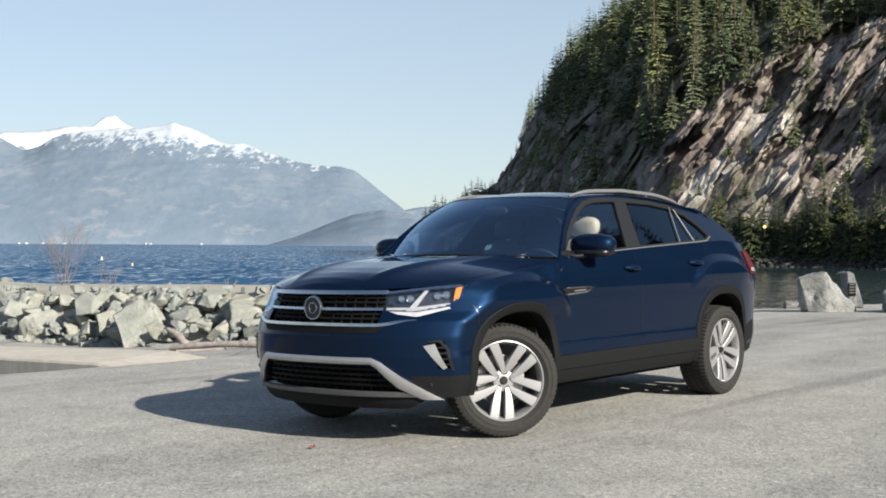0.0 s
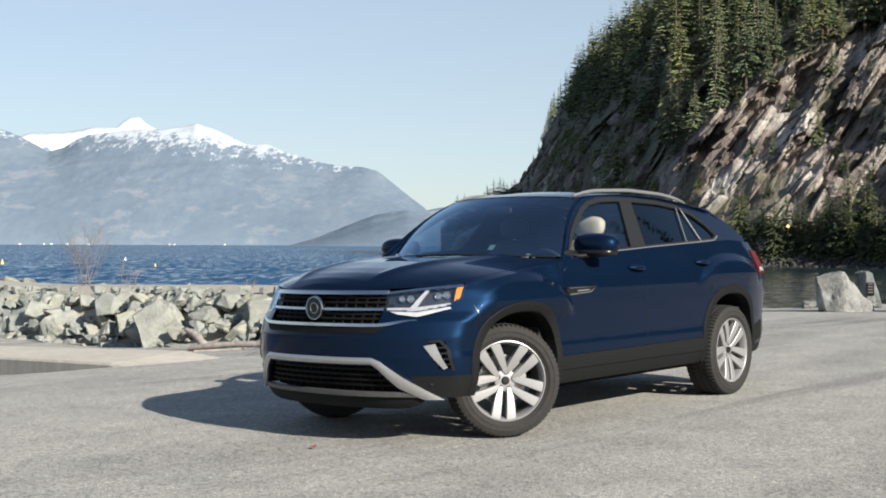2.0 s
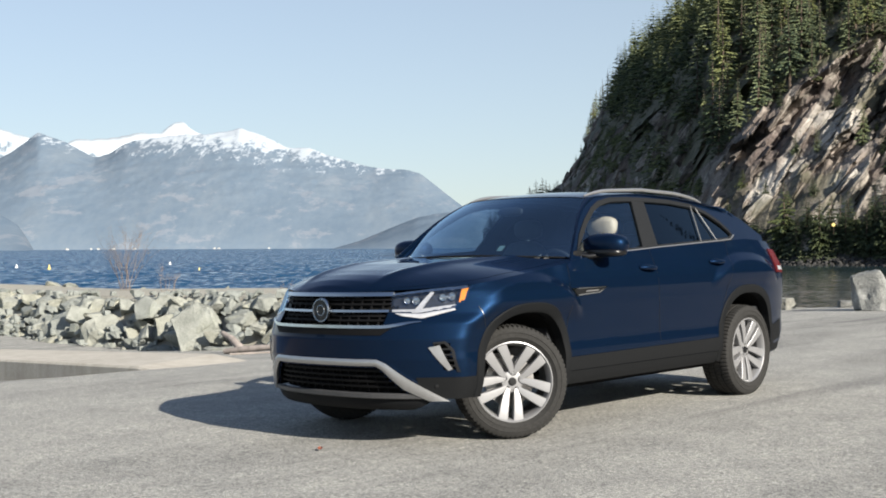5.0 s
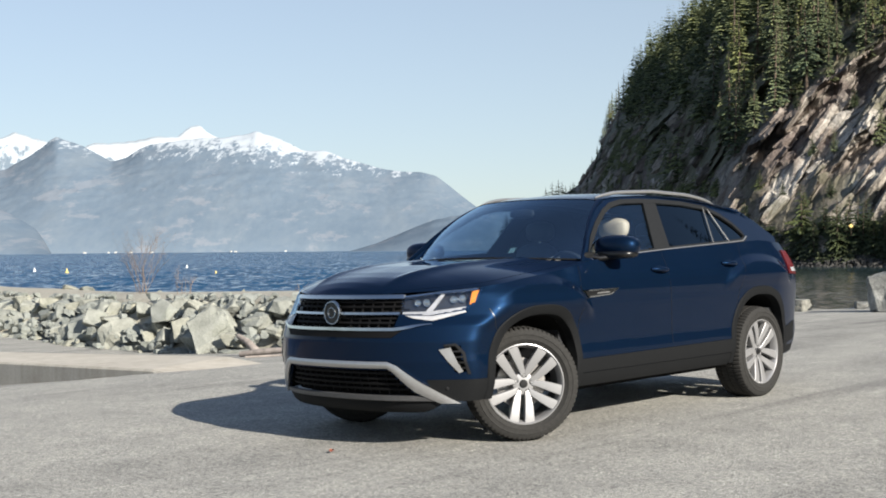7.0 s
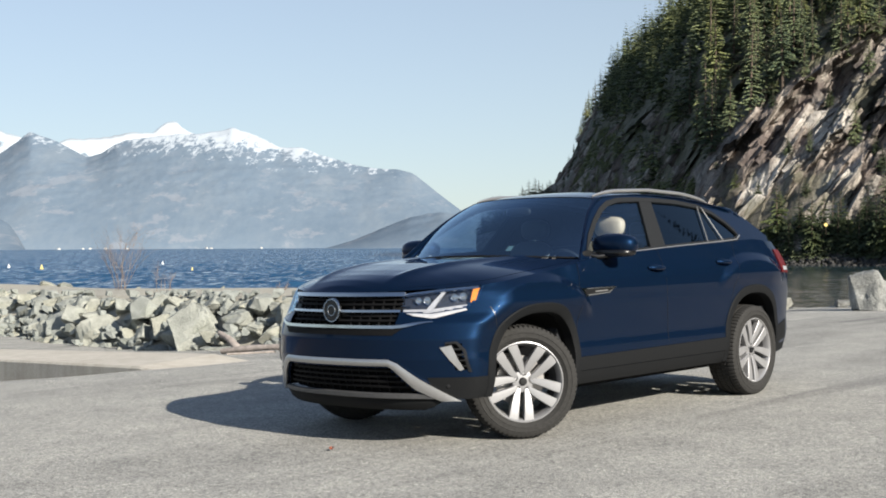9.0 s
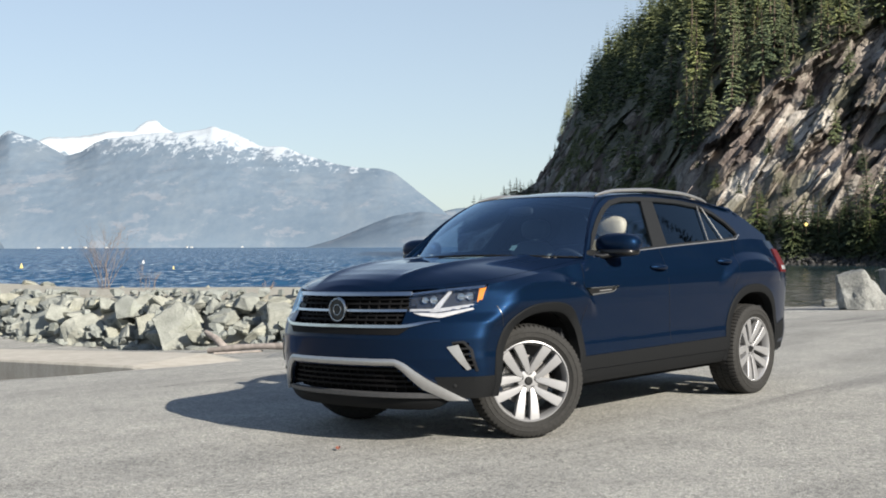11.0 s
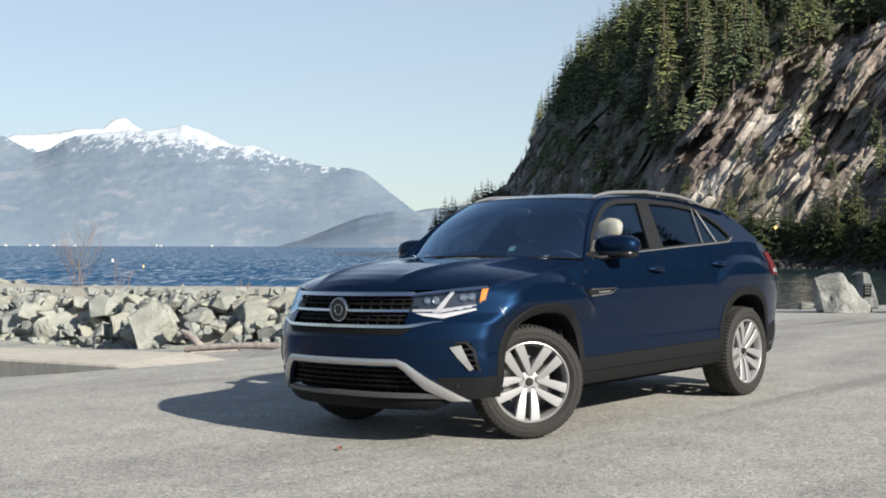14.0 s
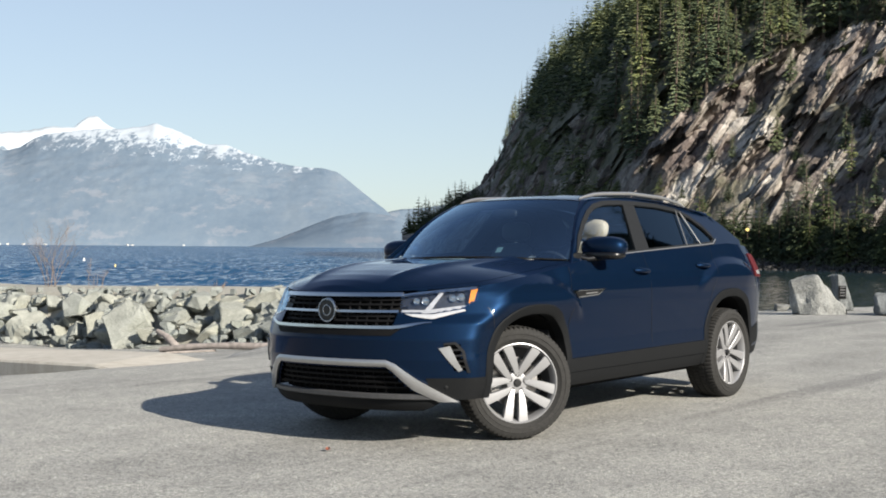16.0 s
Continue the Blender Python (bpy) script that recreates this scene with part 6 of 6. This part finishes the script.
def joined(name, items, label):
    """Many far trees in one mesh: (mesh pair, place, size, turn)."""
    V, F, o = [], [], 0
    for (crown, trunk), place, size, turn in items:
        n = len(crown.vertices)
        v = np.empty(n * 3)
        crown.vertices.foreach_get("co", v)
        v = v.reshape(n, 3) * size
        c, k = math.cos(turn), math.sin(turn)
        V.append(np.stack([v[:, 0] * c - v[:, 1] * k, v[:, 0] * k + v[:, 1] * c, v[:, 2]], 1) + np.array(place))
        f = np.empty(len(crown.polygons) * 3, int)
        crown.polygons.foreach_get("vertices", f)
        F.append(f.reshape(-1, 3) + o)
        o += n
    return tagged(from_arrays(name, np.concatenate(V).tolist(), np.concatenate(F).tolist(), items[0][0][0].materials[0]), label, "trees", kind="stuff")


high = (D > 13) & (D < 330) & (Z > 78)
cand = np.concatenate([np.stack([hx[high], hy[high], Z[high], A[high]], 1), np.stack([fx_[ok], fy_[ok], SZ[ok], SAng[ok]], 1)])
RR.shuffle(cand)
spots, taken = [], []
for x, y, z, at in cand[:70000]:
    dist = math.hypot(x - HUB[0], y - HUB[1])
    px, py = 784 + math.tan(at) / PX, 431 - (z - 1.29) / dist / PX
    if px < 872 or px > 1720 or py < -40 or RR.rand() > forest(px, py):
        continue
    thick = bool(wooded_side(px, py))
    gap = 3.7 if thick else 4.4
    if any((x - a) ** 2 + (y - b) ** 2 < gap * gap for a, b in taken):
        continue
    taken.append((x, y))
    spots.append((dist, x, y, z, thick))
    if len(spots) >= 820:
        break
spots.sort()
rest = []
for k, (dist, x, y, z, thick) in enumerate(spots):
    if thick:
        kind, size, words, group = tall[RR.randint(7)], RR.uniform(0.4, 1.15), "tall dark green conifer on the granite headland", "forest on the headland"
    else:
        kind, size, words, group = (young[RR.randint(4)] if RR.rand() < 0.7 else tall[RR.randint(7)]), RR.uniform(0.25, 0.7), "small green conifer growing on a rock ledge", "trees on the ledges"
    if k < 175:
        tree(kind, (x, y, z - 0.6), size, RR.uniform(0, 6.28), words, group)
    else:
        rest.append((mid[RR.randint(5)], (x, y, z - 0.6), size if thick else size * 0.6, RR.uniform(0, 6.28)))
for k in range(7):
    joined("far_forest", rest[k::7], "dense dark green conifer forest high on the headland")
under_mesh = conifer_meshes(471, 3.0, 2.8, FOREST, 7, 0.0, 0.5)
joined("undergrowth", [(under_mesh, (x + RR.uniform(-2, 2), y + RR.uniform(-2, 2), z - 0.6), RR.uniform(0.7, 1.5), RR.uniform(0, 6.28)) for dist, x, y, z, thick in spots if thick], "dark undergrowth between the headland's conifers")

# trees along the headland's seaward rim
low = (D > 12) & (Z > 4)
rim_pool = np.stack([hx[low], hy[low], Z[low], A[low]], 1)
rim_pool = rim_pool[(784 + np.tan(rim_pool[:, 3]) / PX > 876) & (784 + np.tan(rim_pool[:, 3]) / PX < 970)]
rim_px, rim_py = seen_at(rim_pool[:, 0], rim_pool[:, 1], rim_pool[:, 2], rim_pool[:, 3])
for px, py, size in ((900, 300, 0.25), (905, 285, 0.3), (911, 262, 0.35), (916, 248, 0.5), (921, 238, 0.6), (926, 230, 0.8), (931, 226, 0.95), (936, 222, 0.8), (940, 214, 1.0), (946, 206, 0.9), (952, 200, 1.0), (960, 196, 0.95)):
    x, y, z, at = rim_pool[np.argmin((rim_px - px) ** 2 + (rim_py - py) ** 2)]
    tree(tall[RR.randint(7)], (x, y, z - 0.6), size, RR.uniform(0, 6.28), "tall dark green conifer on the granite headland", "forest on the headland")
for k in range(22):
    px, py = 884 + 2.4 * k + RR.uniform(-3, 3), 338 - 5.2 * k + RR.uniform(-8, 8)
    x, y, z, at = rim_pool[np.argmin((rim_px - px) ** 2 + (rim_py - py) ** 2)]
    tree(young[RR.randint(4)], (x, y, z - 0.5), RR.uniform(0.22, 0.55), RR.uniform(0, 6.28), "small green conifer growing on a rock ledge", "trees on the ledges")

# bushes on the shaded shoulder's ledges
ledge_mesh = conifer_meshes(472, 3.0, 1.7, NEEDLES, 8, 0.0, 0.5)
ledges = []
for x, y, z, at in cand[::-1]:
    dist = math.hypot(x - HUB[0], y - HUB[1])
    px, py = 784 + math.tan(at) / PX, 431 - (z - 1.29) / dist / PX
    if 890 < px < 1125 and 200 < py < 345 and not wooded_side(px, py):
        ledges.append((ledge_mesh, (x, y, z - 0.8), RR.uniform(0.5, 1.5), RR.uniform(0, 6.28)))
    if len(ledges) > 330:
        break
joined("ledge_bushes", ledges, "small green bushes on the headland's rock ledges")

# young trees along the headland's shore road
for k in range(50):
    px = 1262 + 10.2 * k + RR.uniform(-7, 7)
    a = math.atan((px - 784) * PX)
    back = RR.rand()
    x, y = polar(a, float(head_base(a)) + 2.0 + 9 * back)
    tree(young[RR.randint(4)], (x, y, -1.2 + 3.6 * back), RR.uniform(0.75, 1.15) + 0.7 * RR.rand() ** 2, RR.uniform(0, 6.28), "young green conifer beside the shore road", "trees along the shore")
# scrub whose dark green also paints the shadow under the shore trees
scrub_mesh = conifer_meshes(470, 3.0, 2.4, FOREST, 9, 0.0, 0.5)
scrub = []
for k in range(280):
    px = RR.uniform(1150, 1760)
    a = math.atan((px - 784) * PX)
    back = RR.rand() ** 1.6
    x, y = polar(a, float(head_base(a)) + 1.5 + 11 * back)
    scrub.append((scrub_mesh, (float(x), float(y), float(head_z(np.array(a), np.array(1.5 + 11 * back))) - 0.4), RR.uniform(0.6, 1.4), RR.uniform(0, 6.28)))
joined("shore_scrub", scrub, "green scrub in shadow-dark colour above the headland's waterline")
# low wooded point
for px, top, kind in ((768, 340, 1), (781, 338, 1), (822, 322, 1), (834, 312, 1), (846, 308, 1), (858, 318, 1), (870, 312, 1), (880, 318, 1), (800, 350, 1), (812, 345, 1), (752, 362, 1), (760, 358, 1), (790, 350, 1), (776, 352, 1), (852, 322, 1), (828, 330, 1), (804, 356, 1), (840, 318, 1), (852, 312, 1), (864, 316, 1), (874, 314, 1), (818, 334, 1), (808, 344, 1), (796, 352, 1), (786, 344, 1), (824, 326, 1), (838, 328, 1), (866, 326, 1)):
    a = math.atan((px - 784) * PX)
    d = float(head_base(a)) + 50
    x, y = polar(a, d)
    h = (431 - top) * PX * d + 1.3
    g = float(head_z(np.array(a), np.array(50.0)))
    tree(young[RR.randint(4)], (x, y, min(g - 0.5, h - 12.0)), max(1.35, (h - g) / 9.0), RR.uniform(0, 6.28), "conifer on the low wooded point", "trees on the point")
# trees that close the lot behind the camera
belt_trees = [(plain_tree[RR.randint(3)], (-80 + 3.0 * k + RR.uniform(-1.5, 1.5), 50 + 12 * RR.rand() + 0.1 * abs(-80 + 3.0 * k), 0.2), RR.uniform(0.5, 0.85), RR.uniform(0, 6.28)) for k in range(0, 60, 2)]
belt_trees += [(plain_tree[RR.randint(3)], (52 + 12 * RR.rand(), -60 + 4.0 * k, 0.2), RR.uniform(0.5, 0.85), RR.uniform(0, 6.28)) for k in range(28)]
for k in range(120):
    i, j = RR.randint(120), RR.randint(8, 60)
    belt_trees.append((plain_tree[RR.randint(3)], (hill_x[i, j], hill_y[i, j], hill_z[i, j] - 1), RR.uniform(0.8, 1.4), RR.uniform(0, 6.28)))
joined("tree_belt", belt_trees, "dark conifers beyond the parking lot")

# shore rocks under the headland's road
verts, faces = [], []
for k in range(1100):
    px = RR.uniform(1180, 1760)
    a = math.atan((px - 784) * PX)
    d = float(head_base(a)) + RR.uniform(-3.5, 3.5)
    x, y = polar(a, d)
    z = SEA_Z + max(0, (d - float(head_base(a)) + 2.5)) * 0.35
    s = RR.uniform(0.16, 0.5)
    an = RR.uniform(0, 6.28)
    rot = np.array([[math.cos(an), -math.sin(an), 0], [math.sin(an), math.cos(an), 0], [0, 0, 1]])
    o = len(verts)
    verts += (bv @ rot.T * s + (float(x), float(y), z)).tolist()
    faces += [tuple(i + o for i in t) for t in bf]
tagged(from_arrays("shore_rocks", verts, faces, WET_ROCK), "dark wet rocks along the headland's waterline", "rocks", kind="stuff")

# ---- bare shrubs on the breakwater ----
def shrub(name, place, height, spread, seed, stems, label):
    rng = np.random.RandomState(seed)
    V, F = [], []

    def twig(p, d, L, r, depth):
        q = p + d * L
        u = np.cross(d, (0.3, 0.5, 0.8))
        u /= np.linalg.norm(u)
        w = np.cross(d, u)
        o = len(V)
        for c, rad in ((p, r), (q, r * 0.55)):
            V.extend([c + rad * (u * math.cos(t) + w * math.sin(t)) for t in (0, 2.09, 4.19)])
        F.extend([(o, o + 1, o + 4, o + 3), (o + 1, o + 2, o + 5, o + 4), (o + 2, o, o + 3, o + 5)])
        if depth:
            for _ in range(rng.randint(2, 4)):
                e = d + rng.normal(size=3) * 0.38 + np.array((0, 0, 0.12))
                twig(p + d * L * rng.uniform(0.45, 1.0), e / np.linalg.norm(e), L * rng.uniform(0.5, 0.85), r * 0.55, depth - 1)

    for k in range(stems):
        d = np.array((rng.normal() * spread, rng.normal() * spread, 1.0))
        twig(np.array((rng.normal() * 0.12, rng.normal() * 0.12, -0.05)), d / np.linalg.norm(d), height * rng.uniform(0.3, 0.46), 0.014, 4)
    ob = from_arrays(name, V, F, TWIG)
    ob.location = place
    return tagged(ob, label, "shrub")


shrub("bare_shrub", (-20.0, -36.4, -0.40), 3.1, 0.32, 3, 12, "leafless reddish brown shrub on the gravel breakwater")
shrub("dry_weed", (-19.0, -32.2, -0.35), 1.2, 0.16, 5, 5, "thin dry weed stalks on the gravel breakwater")
shrub("dry_weed", (-18.0, -24.5, -0.2), 0.5, 0.4, 8, 5, "thin dry weed stalks on the gravel breakwater")

# ---- buoys ----
YELLOW = plain("yellow buoy paint", (0.7, 0.55, 0.18), 0.5)
WHITE = plain("white buoy paint", (0.8, 0.8, 0.78), 0.5)


def buoy(px, py, mat, size, label):
    a = math.atan((px - 784) * PX)
    d = (1.29 - SEA_Z) / ((py - 430.5) * PX)
    x, y = polar(a, d)
    bm = lathe(((0.0, -0.3), (0.42, -0.25), (0.5, 0.1), (0.3, 0.3), (0.16, 0.75), (0.1, 1.15), (0.0, 1.2)), 20)
    bm.transform(Matrix.Rotation(math.pi / 2, 4, "X"))
    ob = shaded(link("buoy", bm, mat), 40)
    ob.matrix_world = Matrix.LocRotScale((float(x), float(y), SEA_Z), None, (size, size, size))
    return tagged(ob, label, "buoy", "buoys in the sound")


buoy(233, 473, YELLOW, 0.65, "yellow cone buoy floating on the sea")
buoy(179, 459, WHITE, 0.62, "white cone buoy floating on the sea")
buoy(-41, 465, YELLOW, 0.72, "yellow cone buoy floating on the sea")
buoy(-101, 463, WHITE, 0.68, "white cone buoy floating on the sea")


# ---- yellow signs beside the headland's road ----
for px, py in ((1352, 398), (1560, 398)):
    a = math.atan((px - 784) * PX)
    d = float(head_base(a)) + 1.5
    x, y = polar(a, d)
    z = 1.29 + (431 - py) * PX * d
    post = empty("road_sign", Matrix.Translation((float(x), float(y), z)))
    tagged(post, "small yellow road sign beside the shore road", "sign", "signs along the shore road")
    tube("post", [(0, 0, -1.9), (0, 0, 0.2)], 0.03, BARK, post, "", 6)
    bm = bmesh.new()
    bmesh.ops.create_cube(bm, size=1.0, matrix=Matrix.Rotation(radians(39.6), 4, "Z") @ Matrix.Rotation(radians(45), 4, "X") @ Matrix.Diagonal((0.04, 0.6, 0.6, 1)))
    part("panel", bm, YELLOW, post)

# ---- a fallen leaf on the asphalt ----
DRY_LEAF = plain("dry red-brown leaf", (0.22, 0.06, 0.03), 0.8, scale=60, wear=0.3)
rows = [[(0.03 * (u - 0.5) * 2, 0.016 * math.sin(math.pi * (0.08 + 0.84 * u)) * v, 0.006 + 0.01 * v * v * (1 - u)) for v in (-1, -0.4, 0, 0.4, 1)] for u in np.linspace(0, 1, 7)]
leaf_ob = link("dry_leaf", solid(rows, 0.001), DRY_LEAF)
leaf_ob.matrix_world = pose(2.63, 0.19, float(lot_z(2.63, 0.19)) + 0.004, 0, 0, 40)
tagged(leaf_ob, "dry red-brown leaf lying on the asphalt", "leaf")
